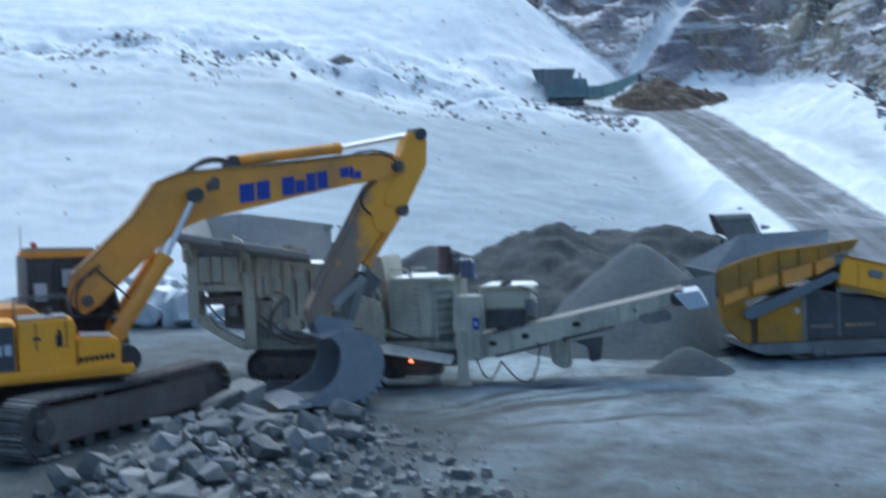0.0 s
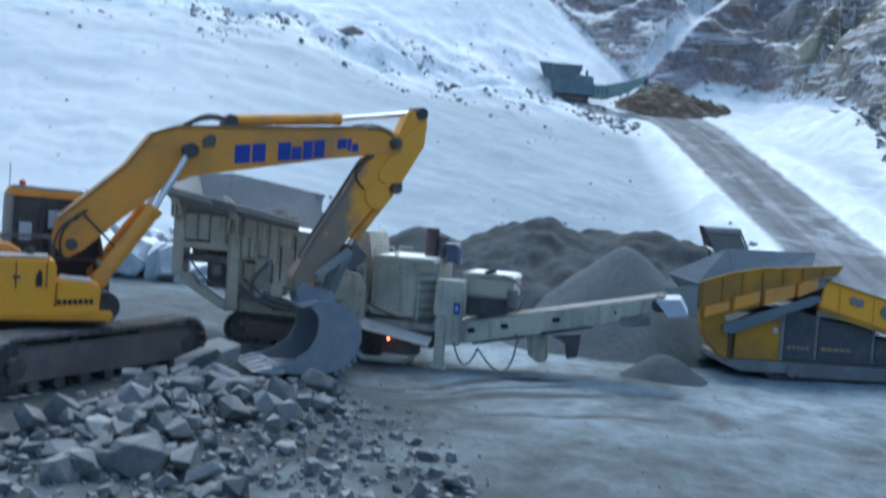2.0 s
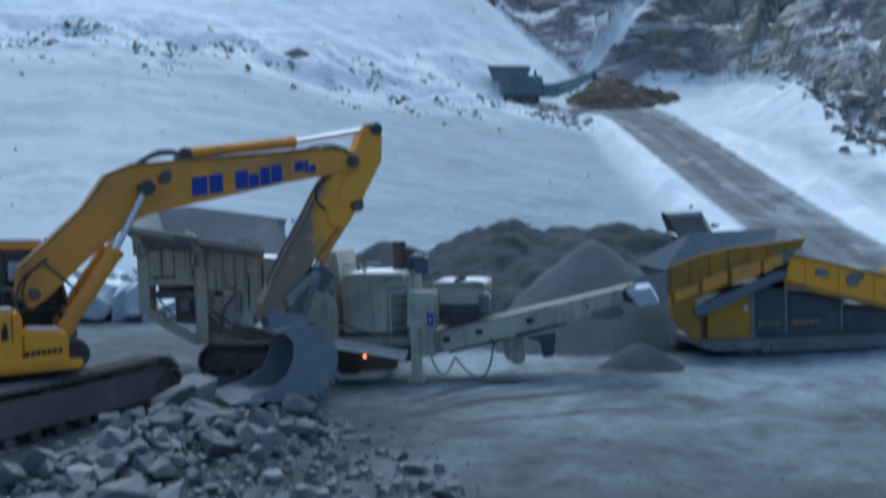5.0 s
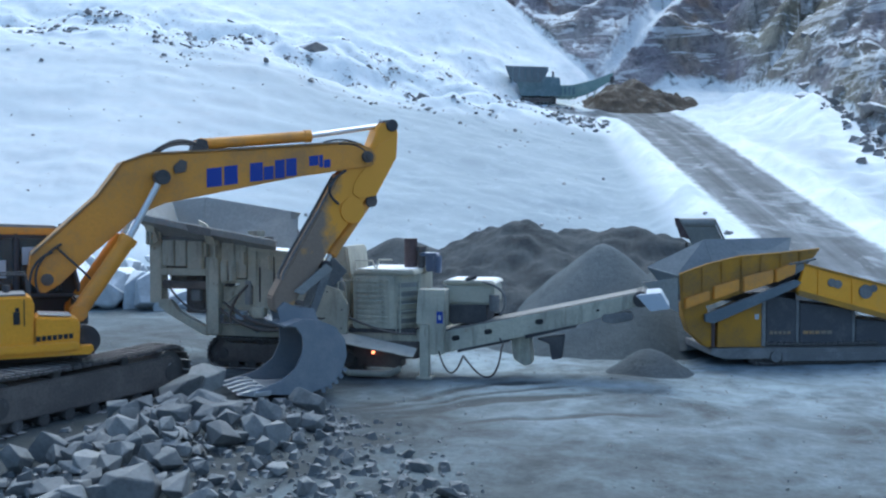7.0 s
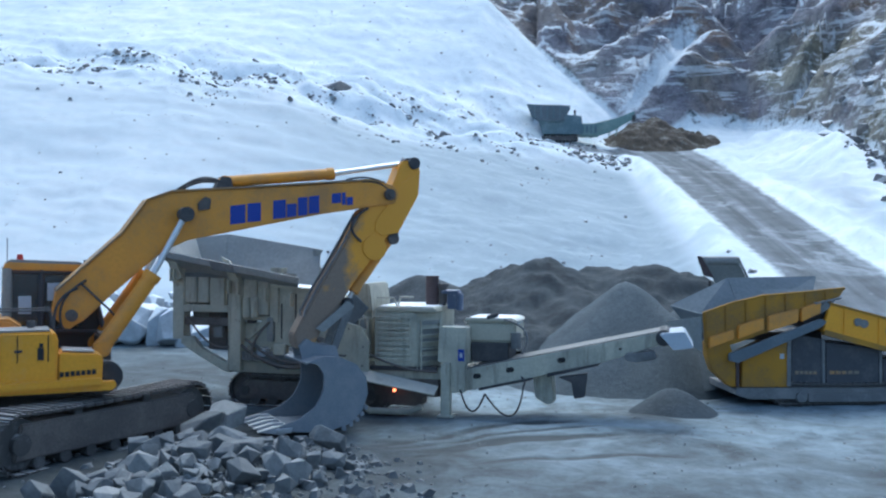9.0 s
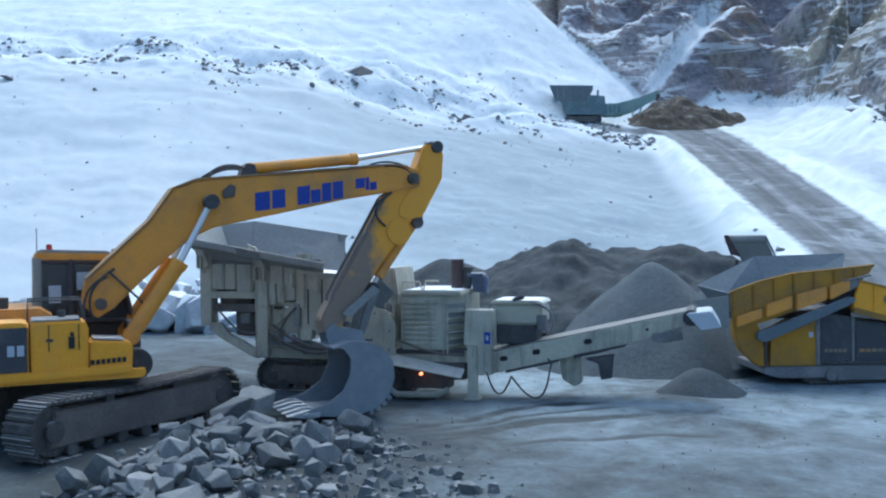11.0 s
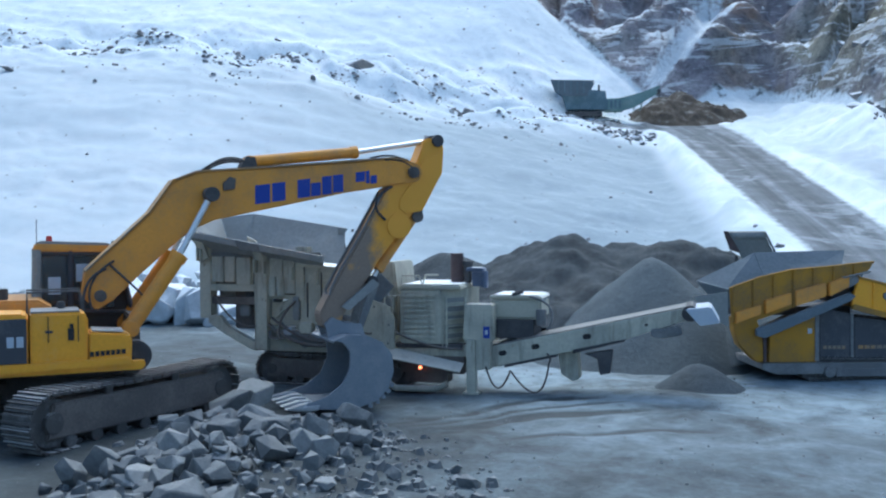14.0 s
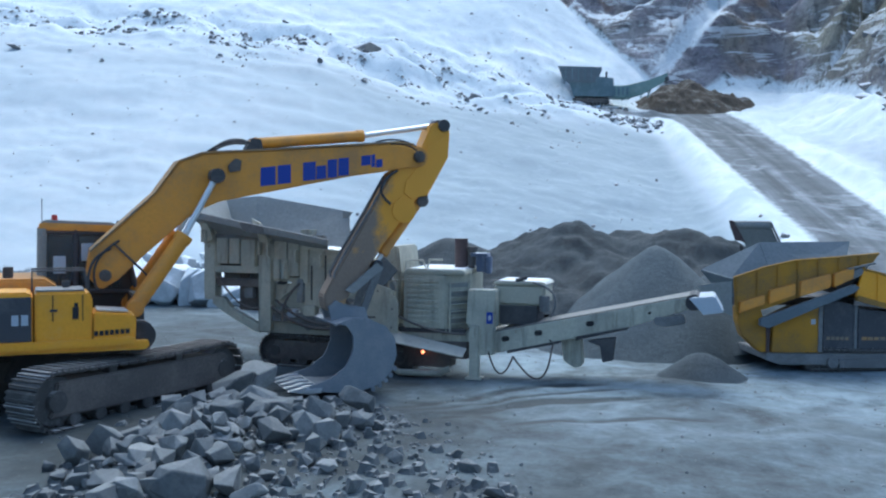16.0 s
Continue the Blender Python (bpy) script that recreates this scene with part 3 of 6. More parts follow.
    cleft = np.exp(-((u - 0.351 - 0.60 * (rise - 0.133) - 0.7 * wav) / 0.0045) ** 2) * smooth(0.11, 0.13, rise) * smooth(0.28, 0.24, rise)
    z = z - rock * (1.6 * chute + 1.3 * cleft)
    tumbled = smooth(0.37, 0.43, u) * smooth(9, 4, d - t)
    z = z + rock * tumbled * (1.1 * crags(wx / 2.6, wy / 2.1, 120) + 0.6 * crags(wx / 1.3, wy / 1.1, 125))
    frost = rock * np.clip(0.85 * chute + 0.65 * cleft + 0.28 * tumbled, 0, 1)
    # snow slopes: drifts and a rough stony shelf
    shelf = np.exp(-((d - e - 7) / 8.0) ** 2) * (d > 45) * smooth(0.2, 0.05, u)
    z = z + snow * (0.75 * fbm(x / 12, y / 12, 2, 3) + 0.26 * fbm(x / 4, y / 2.2, 3, 4) * (0.5 + 3.4 * shelf))
    z = z + 2.6 * shelf * fbm(x / 7, y / 3, 4, 4) + snow * smooth(0.24, 0.34, u) * (0.6 * fbm(x / 3.5, y / 3.5, 52, 3) + 0.32 * fbm(x / 1.2, y / 1.2, 55, 2))
    z = z + snow * smooth(44, 52, d) * ((0.10 + 0.55 * shelf) * fbm(x / 1.7, y / 1.3, 58, 3) + 0.16 * fbm(x / 3.2, y / 1.6, 59, 2))
    mid, road = road_mask(x, y)
    zroad = np.interp(y, [30, 34, 45, 86, 95], [0.0, 0.25, 2.4, 11.6, 14.2])
    wide = smooth(7.0, 3.0, np.abs(x - mid)) * smooth(28, 36, y) * smooth(104, 92, y)
    z = z * (1 - wide) + zroad * wide + 0.75 * (0.7 + 0.8 * fbm(x / 2, y / 2.5, 41, 3)) * np.exp(-((np.abs(x - mid) - 4.1) / 0.75) ** 2) * smooth(36, 44, y) * smooth(95, 88, y)
    # the yard: shallow unevenness, wheel ruts and the mound of broken stone
    near = smooth(46, 36, d)
    z = z + near * (0.22 * fbm(x / 5, y / 4, 20, 3) + 0.07 * fbm(x / 1.1, y / 0.9, 21, 3) * smooth(8, 12, d))
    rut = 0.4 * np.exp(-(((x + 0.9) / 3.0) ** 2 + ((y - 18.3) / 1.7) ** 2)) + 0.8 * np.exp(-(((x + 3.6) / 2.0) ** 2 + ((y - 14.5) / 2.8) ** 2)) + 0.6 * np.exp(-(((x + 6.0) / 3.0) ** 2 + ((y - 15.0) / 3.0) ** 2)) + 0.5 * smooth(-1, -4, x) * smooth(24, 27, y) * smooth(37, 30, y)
    bend = np.interp(x, [-4, -2.6, -2.05, -1.54, -1, 0, 0.83, 1.67, 3.5, 6], [9, 12.4, 14.0, 15.2, 16.2, 17.2, 18.0, 18.4, 18.7, 18.6])
    steep = np.interp(x, [-3, -1.5, 0, 2], [2.4, 2.1, 1.3, 1.0])
    for off, s, k_ in ((0.1, 0.32, 1.3), (0.9, 0.16, 1.0), (1.7, 0.26, 1.0), (-1.9, 0.2, 0.75)):
        c = bend + off + 0.08 * np.sin(x * 1.7 + 3 * off)
        rut = np.maximum(rut, k_ * np.exp(-((y - c) / (s * steep)) ** 2) * smooth(-4, -2.5, x) * smooth(5.5 - off, 1.8, x))
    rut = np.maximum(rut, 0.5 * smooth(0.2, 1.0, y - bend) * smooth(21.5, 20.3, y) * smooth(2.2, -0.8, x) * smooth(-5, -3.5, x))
    # darker ground below the crusher and in the near yard, and tracks that run across the yard
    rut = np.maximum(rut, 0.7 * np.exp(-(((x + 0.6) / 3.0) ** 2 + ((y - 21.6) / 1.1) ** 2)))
    for off, s in ((0.0, 0.16), (1.6, 0.2), (-2.2, 0.2)):
        c = 15.6 + 0.32 * (x - 3) - 0.02 * (x - 3) ** 2 + off + 0.12 * np.sin(0.9 * x + 2 * off)
        rut = np.maximum(rut, 0.22 * np.exp(-((y - c) / (1.4 * s)) ** 2) * smooth(0.5, 3.0, x) * smooth(9.5, 6.0, x))
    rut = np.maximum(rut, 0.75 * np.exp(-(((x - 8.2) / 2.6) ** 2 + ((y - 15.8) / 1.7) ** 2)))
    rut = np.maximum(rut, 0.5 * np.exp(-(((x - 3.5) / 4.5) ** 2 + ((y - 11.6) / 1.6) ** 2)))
    rut = np.clip(rut * (0.95 + 0.7 * fbm(x / 1.3, y / 1.3, 33, 3)), 0, 1)
    z = z - 0.05 * rut
    for off, s in ((-1.15, 0.45), (1.2, 0.5), (0.2, 0.25)):
        rut = np.maximum(rut, np.exp(-((x - mid - off - 0.25 * np.sin(y / 9)) / s) ** 2) * road)
    mound = np.exp(-(((x + 3.3) / 2.0) ** 2 + ((y - 14.6) / 2.6) ** 2)) * 0.22
    z = z + mound
    # where the snow is greyed for thinner cover and for weaker light
    thin = smooth(3, -6, d - e) * (0.5 + 0.5 * smooth(-0.35, 0.05, u)) * (0.6 + 0.4 * smooth(0.36, 0.28, u))
    pale = smooth(-2.5, 3.0, x + 0.25 * (y - 18)) * near * (0.12 + 0.35 * smooth(12, 16, y) + 0.65 * smooth(17, 19.5, y)) + smooth(24, 30, y) * smooth(0, -4, x) * 0.22
    stony = np.clip(shelf * 0.9 + 0.06 * snow, 0, 1)
    snow = np.where(y < 5, 0.25, snow)
    z = z * np.where(low < 1, low, 1)
    thin = thin * (1 - smooth(6.5, 4.2, np.abs(x - mid)) * smooth(34, 40, y) * smooth(104, 92, y))
    return z, np.clip(snow, 0, 1), np.clip(rock, 0, 1), road, np.clip(pale, 0, 1), np.clip(rut, 0, 1), stony, thin, x - mid, frost


def height(x, y):
    return float(ground(np.array([x]), np.array([y]))[0][0])


def build_ground():
    az = np.radians(np.concatenate([np.linspace(-180, -45, 46)[:-1], np.linspace(-45, 45, 561), np.linspace(45, 180, 46)[1:]]))
    rr = np.concatenate([[0.0, 1, 2, 4, 6, 8], np.linspace(9, 30, 170), np.linspace(30, 60, 110)[1:], np.linspace(60, 175, 250)[1:], np.geomspace(175, 4000, 26)[1:]])
    a, r = np.meshgrid(az, rr)
    x, y = r * np.sin(a), r * np.cos(a)
    z, snow, rock, road, pale, rut, stony, thin, across, frost = ground(x, y)
    nr, na = x.shape
    idx = np.arange(nr * na).reshape(nr, na)
    quads = np.stack([idx[:-1, :-1], idx[:-1, 1:], idx[1:, 1:], idx[1:, :-1]], -1).reshape(-1, 4)[:, ::-1]
    me = bpy.data.meshes.new("ground")
    me.vertices.add(nr * na)
    me.vertices.foreach_set("co", np.stack([x, y, z], -1).ravel())
    me.loops.add(quads.size)
    me.loops.foreach_set("vertex_index", quads.ravel())
    me.polygons.add(len(quads))
    me.polygons.foreach_set("loop_start", np.arange(0, quads.size, 4))
    me.polygons.foreach_set("use_smooth", np.ones(len(quads), bool))
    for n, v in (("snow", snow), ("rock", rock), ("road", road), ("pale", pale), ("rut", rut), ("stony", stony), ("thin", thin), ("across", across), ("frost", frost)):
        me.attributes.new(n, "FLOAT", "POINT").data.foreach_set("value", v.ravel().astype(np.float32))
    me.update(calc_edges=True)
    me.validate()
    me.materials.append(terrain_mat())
    tagged(new("ground", me), "grey gravel yard rising to snow-covered quarry slopes and rock face", "ground", kind="structure")


build_ground()
# ---- heaps of crushed stone ----
def heap(name, peaks, x0, x1, y0, y1, material, label, category="gravel heap", seed=0, rough=0.25, step=0.2, tip=0.35, level=None):
    """A heap: the upper hull of a few cones (x, y, height, slope), with a broken surface."""
    nx, ny = int((x1 - x0) / step), int((y1 - y0) / step)
    x, y = np.meshgrid(np.linspace(x0, x1, nx), np.linspace(y0, y1, ny))
    h = np.full(x.shape, -9.0)
    for px, py, ph, sl in peaks:
        q = np.hypot(x - px, y - py)
        h = np.maximum(h, ph - sl * (np.sqrt(q * q + tip) - tip**0.5))
    h = h + rough * (fbm(x / 1.6, y / 1.6, seed, 4, 0.6) + 0.45 * fbm(x * 2, y * 2, seed + 3, 3)) * np.clip(h + 0.3, 0, 1)
    base = ground(x, y)[0]
    z = np.maximum(h, -0.5) + (base if level is None else np.minimum(base, level)) - 0.03
    idx = np.arange(nx * ny).reshape(ny, nx)
    f = np.stack([idx[:-1, :-1], idx[:-1, 1:], idx[1:, 1:], idx[1:, :-1]], -1).reshape(-1, 4)
    keep = (h.ravel()[f] > -0.35).any(1)
    used, inv = np.unique(f[keep], return_inverse=True)
    me = bpy.data.meshes.new(name)
    me.from_pydata(np.stack([x, y, z], -1).reshape(-1, 3)[used].tolist(), [], inv.reshape(-1, 4).tolist())
    me.polygons.foreach_set("use_smooth", np.ones(len(me.polygons), bool))
    me.materials.append(M[material])
    return tagged(new(name, me), label, category)


heap("gravel_mound", [(-0.65, 33, 2.75, 0.62), (-2.6, 34, 1.9, 0.5)], -8, 5, 28, 39, "heap_dark", "small dark heap of crushed stone below the snow slope", seed=31)
heap("gravel_mound", [(3.4, 33, 3.2, 0.42), (2.2, 32.4, 2.5, 0.45), (4.6, 33, 2.9, 0.45), (5.8, 33.4, 3.1, 0.42), (7.1, 33, 3.2, 0.46), (8.4, 33.6, 2.9, 0.46), (9.6, 34, 2.5, 0.5), (11.0, 35, 2.2, 0.6)], -5, 16, 26.5, 40, "heap_dark", "long dark heap of coarse crushed stone", seed=37, rough=0.42, step=0.15)
heap("gravel_mound", [(5.3, 27.2, 2.85, 0.82), (4.2, 26.4, 1.7, 0.7)], 0, 11, 22.5, 33, "heap_pale", "fine pale grey cone of crushed stone", seed=41, rough=0.12, tip=0.05)
heap("gravel_mound", [(7.6, 27.4, 2.3, 0.7)], 3, 12, 24, 32, "heap_pale", "fine grey stone heap behind the screening machine", seed=43, rough=0.08)
heap("gravel_mound", [(5.25, 21.5, 0.60, 0.78)], 3.2, 7.2, 19.8, 23.6, "heap_wet", "low dark heap of fine stone under the belt end", seed=47, rough=0.06, step=0.1, tip=0.1)


# ---- excavator ----
def crawler(parent, m, length, high, wide, shoes, shoe_label=""):
    """A crawler track: side frame with its shoes, idler, sprocket and rollers."""
    r, half = high / 2, length / 2 - high / 2
    b = B()
    prism(b, [(-half - 0.15, r - 0.26 * high), (half - 0.02, r - 0.29 * high), (half + 0.16, r - 0.02), (half + 0.05, r + 0.3 * high), (-half, r + 0.31 * high)], -wide / 2 + 0.05, wide / 2 - 0.05)
    t = part("crawler_track", b, "track_frame", parent, "mud-caked crawler track", 0.03)
    t.matrix_basis = m
    b = B()
    box(b, (0, 0, 0), (0.19, wide, 0.035))
    box(b, (0.05, 0, 0.035), (0.028, wide, 0.05))
    box(b, (-0.05, 0, 0.03), (0.025, wide, 0.04))
    box(b, (0, 0.1, -0.05), (0.16, 0.05, 0.07))
    box(b, (0, -0.1, -0.05), (0.16, 0.05, 0.07))
    shoe = part("track_shoe", b, "track", t, bevel=0)
    loop = 4 * half + 2 * math.pi * r
    rr = r - 0.03
    for i in range(shoes):
        s = i / shoes * loop
        if s < 2 * half:
            p = (-half + s, 2 * rr + 0.03 - 0.035 * math.sin(math.pi * s / (2 * half)), 0)
        elif s < 2 * half + math.pi * r:
            a = (s - 2 * half) / r
            p = (half + rr * math.sin(a), r + rr * math.cos(a), a)
        elif s < 4 * half + math.pi * r:
            p = (half - (s - 2 * half - math.pi * r), 0.03, math.pi)
        else:
            a = (s - 4 * half - math.pi * r) / r
            p = (-half - rr * math.sin(a), r - rr * math.cos(a), math.pi + a)
        mm = Matrix.Translation((p[0], 0, p[1])) @ Matrix.Rotation(p[2], 4, "Y")
        if i == 0:
            shoe.matrix_basis = mm
        else:
            share(shoe, mm)
    for nm, x, rad in (("idler", half, r - 0.1), ("sprocket", -half, r - 0.1)):
        b = B()
        rod(b, (x, -wide * 0.32, r), (x, wide * 0.32, r), rad, 28)
        rod(b, (x, -wide * 0.45, r), (x, wide * 0.45, r), rad * 0.45, 20)
        part(nm, b, "track", t)
    n = 7
    for i in range(n):
        b = B()
        x = -half * 0.82 + i * half * 1.64 / (n - 1)
        rod(b, (x, -wide * 0.4, 0.17), (x, wide * 0.4, 0.17), 0.12, 16)
        part("roller", b, "track", t)
    for x in (-half * 0.4, half * 0.4):
        b = B()
        rod(b, (x, -wide * 0.36, high - 0.15), (x, wide * 0.36, high - 0.15), 0.09, 14)
        part("carrier_roller", b, "track", t)
    return t


def ram(parent, a, mid, c, r, rr, name, label=""):
    """A hydraulic ram: painted barrel, chrome rod, gland and eyes."""
    a, mid, c = Vector(a), Vector(mid), Vector(c)
    b = B()
    rod(b, a, mid, r, 18)
    rod(b, mid - (mid - a).normalized() * 0.13, mid + (mid - a).normalized() * 0.02, r * 1.14, 18)
    rod(b, a - Vector((0, r * 1.2, 0)), a + Vector((0, r * 1.2, 0)), r * 1.05, 16)
    o = part(name, b, "yellow", parent, label)
    b = B()
    rod(b, mid, c, rr, 14)
    part("piston_rod", b, "chrome", o, "bright chrome piston rod")
    b = B()
    rod(b, c - Vector((0, r * 1.2, 0)), c + Vector((0, r * 1.2, 0)), r * 0.95, 16)
    part("rod_eye", b, "dark", o)
    return o


def excavator():
    ex = thing("excavator", pose(-6.9, 17.7, 0, 0, 0, 25), "worn yellow crawler excavator with its bucket resting on broken stone", "excavator")
    # undercarriage, turned under the upper body
    turn = pose(-0.33, 0.10, 0.02, 0, 0, 38)
    for side in (-1, 1):
        crawler(ex, turn @ pose(0, side * 1.30, 0), 5.0, 1.02, 0.70, 50)
    b = B()
    prism(b, [(-1.1, 0.45), (1.1, 0.45), (0.8, 0.98), (-0.8, 0.98)], -1.1, 1.1)
    o = part("carbody", b, "dark", ex, bevel=0.03)
    o.matrix_basis = turn
    b = B()
    rod(b, (-0.33, 0.1, 0.9), (-0.33, 0.1, 1.22), 0.78, 40)
    part("slew_ring", b, "dark", ex)
    # upper body
    b = B()
    prism(b, [(-3.3, 1.2), (0.55, 1.2), (0.62, 1.27), (0.6, 1.36), (-3.3, 1.36)], -1.5, 1.5)
    part("platform", b, "yellow_body", ex)
    b = B()
    prism(b, [(-3.2, 1.22), (0.36, 1.30), (0.40, 1.38), (0.34, 1.45), (-3.2, 1.38)], -1.58, -1.5)
    part("side_rail", b, "yellow_body", ex, bevel=0.02)
    b = B()
    prism(b, [(-1.26, 1.37), (-0.34, 1.37), (-0.33, 2.16), (-0.42, 2.26), (-1.26, 2.26)], -1.5, -0.55)
    tank = part("tank_housing", b, "yellow_body", ex, "bright yellow tank housing with scuffed paint", bevel=0.035)
    for x in (-0.98, -0.5):
        b = B()
        span(b, (x, -1.512, 1.75), (x + 0.015, -1.49, 2.2))
        part("door_seam", b, "black", tank, bevel=0)
    b = B()
    span(b, (-0.66, -1.515, 1.78), (-0.56, -1.49, 1.99))
    box(b, (-0.6, -1.508, 2.03), (0.06, 0.02, 0.07))
    part("decal", b, "black", tank, "small black decal", bevel=0)
    b = B()
    span(b, (-1.02, -1.53, 1.92), (-0.9, -1.49, 1.96))
    part("latch", b, "dark", tank, bevel=0.004)
    b = B()
    prism(b, [(-0.32, 1.37), (0.38, 1.37), (0.40, 1.78), (0.34, 1.84), (-0.32, 1.90)], -1.5, -0.7)
    stepb = part("step_box", b, "yellow_body", ex, bevel=0.03)
    b = B()
    slab(b, [(-0.26, -1.42, 1.915), (0.26, -1.42, 1.875), (0.26, -0.78, 1.875), (-0.26, -0.78, 1.915)], 0.02)
    part("tread_plate", b, "bright_steel", stepb, "pale non-slip tread plate", bevel=0.004)
    for i in range(7):
        x = -0.31 + i * 0.087
        b = B()
        span(b, (x, -1.512, 1.475 + 0.004 * i), (x + 0.066, -1.49, 1.56 + 0.004 * i))
        part("name_bar", b, "black", stepb, bevel=0)
    b = B()
    prism(b, [(-2.9, 1.37), (-1.29, 1.37), (-1.29, 2.20), (-1.36, 2.26), (-2.9, 2.28)], -1.5, -0.5)
    bay = part("pump_bay_door", b, "yellow_body", ex, bevel=0.03)
    b = B()
    span(b, (-2.3, -1.515, 1.42), (-1.31, -1.49, 2.18))
    part("louvre_panel", b, "charcoal", bay, bevel=0.01)
    for i in range(2):
        b = B()
        span(b, (-1.62 + i * 0.15, -1.525, 1.70), (-1.51 + i * 0.15, -1.5, 1.88))
        part("number_bar", b, "white", bay, bevel=0)
    b = B()
    prism(b, [(-3.95, 1.25), (-2.95, 1.22), (-2.95, 2.35), (-3.75, 2.35), (-3.95, 2.1)], -1.5, 1.5)
    part("counterweight", b, "yellow_body", ex, bevel=0.08)
    b = B()
    prism(b, [(-2.95, 1.4), (-0.85, 1.4), (-0.85, 2.25), (-1.1, 2.42), (-2.95, 2.42)], -0.48, 1.45)
    hood = part("engine_hood", b, "yellow", ex, bevel=0.05)
    for x in (-2.4, -1.7):
        b = B()
        rod(b, (x, -0.1, 2.42), (x, -0.1, 2.62), 0.09, 16)
        part("exhaust_stub", b, "dark", hood)
    b = B()
    for yy in (-1.45, -0.75):
        b = B()
        tube(b, [(-1.3, yy, 2.27), (-1.3, yy, 2.62), (-0.45, yy, 2.62), (-0.4, yy, 2.27)], 0.018)
        part("handrail", b, "dark", ex, bevel=0)
    b = B()
    tube(b, arc((-0.35, -0.45, 2.25), (0.05, -0.36, 2.95), (-0.12, 0, 0.1)), 0.025)
    part("foot_hose", b, "rubber", ex, bevel=0)
    b = B()
    tube(b, arc((-0.2, -0.4, 2.2), (0.2, -0.36, 3.1), (-0.2, 0, 0.05)), 0.022)
    part("foot_hose", b, "rubber", ex, bevel=0)
    b = B()
    tube(b, [(0.1, -0.345, 3.05), (0.6, -0.345, 2.55), (0.9, -0.345, 2.2)], 0.02)
    part("grease_pipe", b, "dark", ex, bevel=0)
    b = B()
    span(b, (-1.25, -1.46, 2.255), (-0.46, -0.6, 2.29))
    part("tank_lid", b, "grey_steel", ex, "dusty grey tank lid", bevel=0.01)
    b = B()
    rod(b, (-0.75, -1.0, 2.3), (-0.75, -1.0, 2.42), 0.07, 14)
    part("filler_cap", b, "dark", ex)
    # cab, on the far side of the boom
    c0, c1, y0, y1 = -1.15, 0.55, 0.42, 1.45
    b = B()
    prism(b, [(c0, 1.38), (c1, 1.38), (c1 + 0.06, 2.1), (c1 - 0.28, 3.36), (c0 + 0.05, 3.42), (c0, 3.3)], y0 + 0.08, y1 - 0.08)
    cab = part("cab", b, "interior", ex, "operator's cab with dark windows", bevel=0.03)
    cab.matrix_basis = Matrix.Translation((0, 0, 1.38 * 0.045)) @ Matrix.Diagonal((1, 1, 0.955, 1))
    b = B()
    prism(b, [(c0 - 0.03, 3.36), (c1 - 0.22, 3.31), (c1 - 0.16, 3.4), (c1 - 0.3, 3.46), (c0 + 0.02, 3.52), (c0 - 0.05, 3.44)], y0 - 0.02, y1 + 0.02)
    part("roof", b, "yellow", cab, "dusty yellow cab roof", bevel=0.03)
    b = B()
    prism(b, [(c0 - 0.02, 3.50), (c1 - 0.32, 3.44), (c1 - 0.4, 3.52), (c0 + 0.1, 3.57)], y0 + 0.02, y1 - 0.02)
    part("roof_cover", b, "plate", cab, "grey dusty roof cover", bevel=0.02)
    b = B()
    span(b, (c0 + 0.72, y0 + 0.02, 2.75), (c0 + 0.98, y0 + 0.045, 3.1))
    part("notice", b, "white", cab, "pale notice in the window", bevel=0.004)
    for (xa, za), (xb, zb) in (((c0, 1.38), (c0 + 0.03, 3.4)), ((c0 + 0.62, 1.5), (c0 + 0.62, 3.38)), ((c1 + 0.04, 2.1), (c1 - 0.24, 3.36)), ((c1, 1.4), (c1 + 0.04, 2.1)), ((c0, 2.16), (c1 + 0.03, 2.1)), ((c0, 3.34), (c1 - 0.24, 3.3)), ((c0, 1.42), (c1, 1.42))):
        for yy in (y0 + 0.05, y1 - 0.05):
            b = B()
            upright = xa == c0 and xb == c0 + 0.03
            rod(b, (xa, yy, za), (xb, yy, zb), 0.09 if upright else 0.05, 8)
            part("pillar", b, "plate" if upright else "charcoal", cab, bevel=0)
    for xa, xb in ((c0 + 0.08, c0 + 0.56), (c0 + 0.68, c1 - 0.3)):
        b = B()
        span(b, (xa, y0 + 0.05, 2.2), (xb, y0 + 0.065, 3.3))
        part("window", b, "glass", cab, "tinted side window", bevel=0)
    b = B()
    span(b, (c0 + 0.02, y0 + 0.04, 1.45), (c0 + 0.6, y0 + 0.07, 2.12))
    part("lower_panel", b, "ochre", cab, bevel=0.01)
    b = B()
    span(b, (c0 + 0.22, y0 + 0.02, 2.5), (c0 + 0.44, y0 + 0.045, 2.85))
    part("notice", b, "white", cab, "pale notice in the window", bevel=0.004)
    b = B()
    rod(b, (-0.9, 0.7, 3.45), (-0.9, 0.7, 3.53), 0.07, 16)
    rod(b, (-0.9, 0.7, 3.53), (-0.9, 0.7, 3.67), 0.062, 16, 0.05)
    part("beacon", b, "red", cab, "red warning beacon")
    b = B()
    rod(b, (-1.12, 0.95, 3.4), (-1.12, 0.95, 4.0), 0.008, 6)
    part("aerial", b, "dark", cab, bevel=0)
    for yy in (0.55, 0.85, 1.2):
        b = B()
        box(b, (c1 - 0.22, yy, 3.5), (0.12, 0.16, 0.1))
        part("work_lamp", b, "dark", cab)
    b = B()
    span(b, (0.4, -0.6, 1.36), (0.62, 0.35, 2.1))
    span(b, (0.25, -1.25, 1.1), (0.55, -0.75, 1.6))
    part("boom_bracket", b, "dark", ex, bevel=0.03)
    b = B()
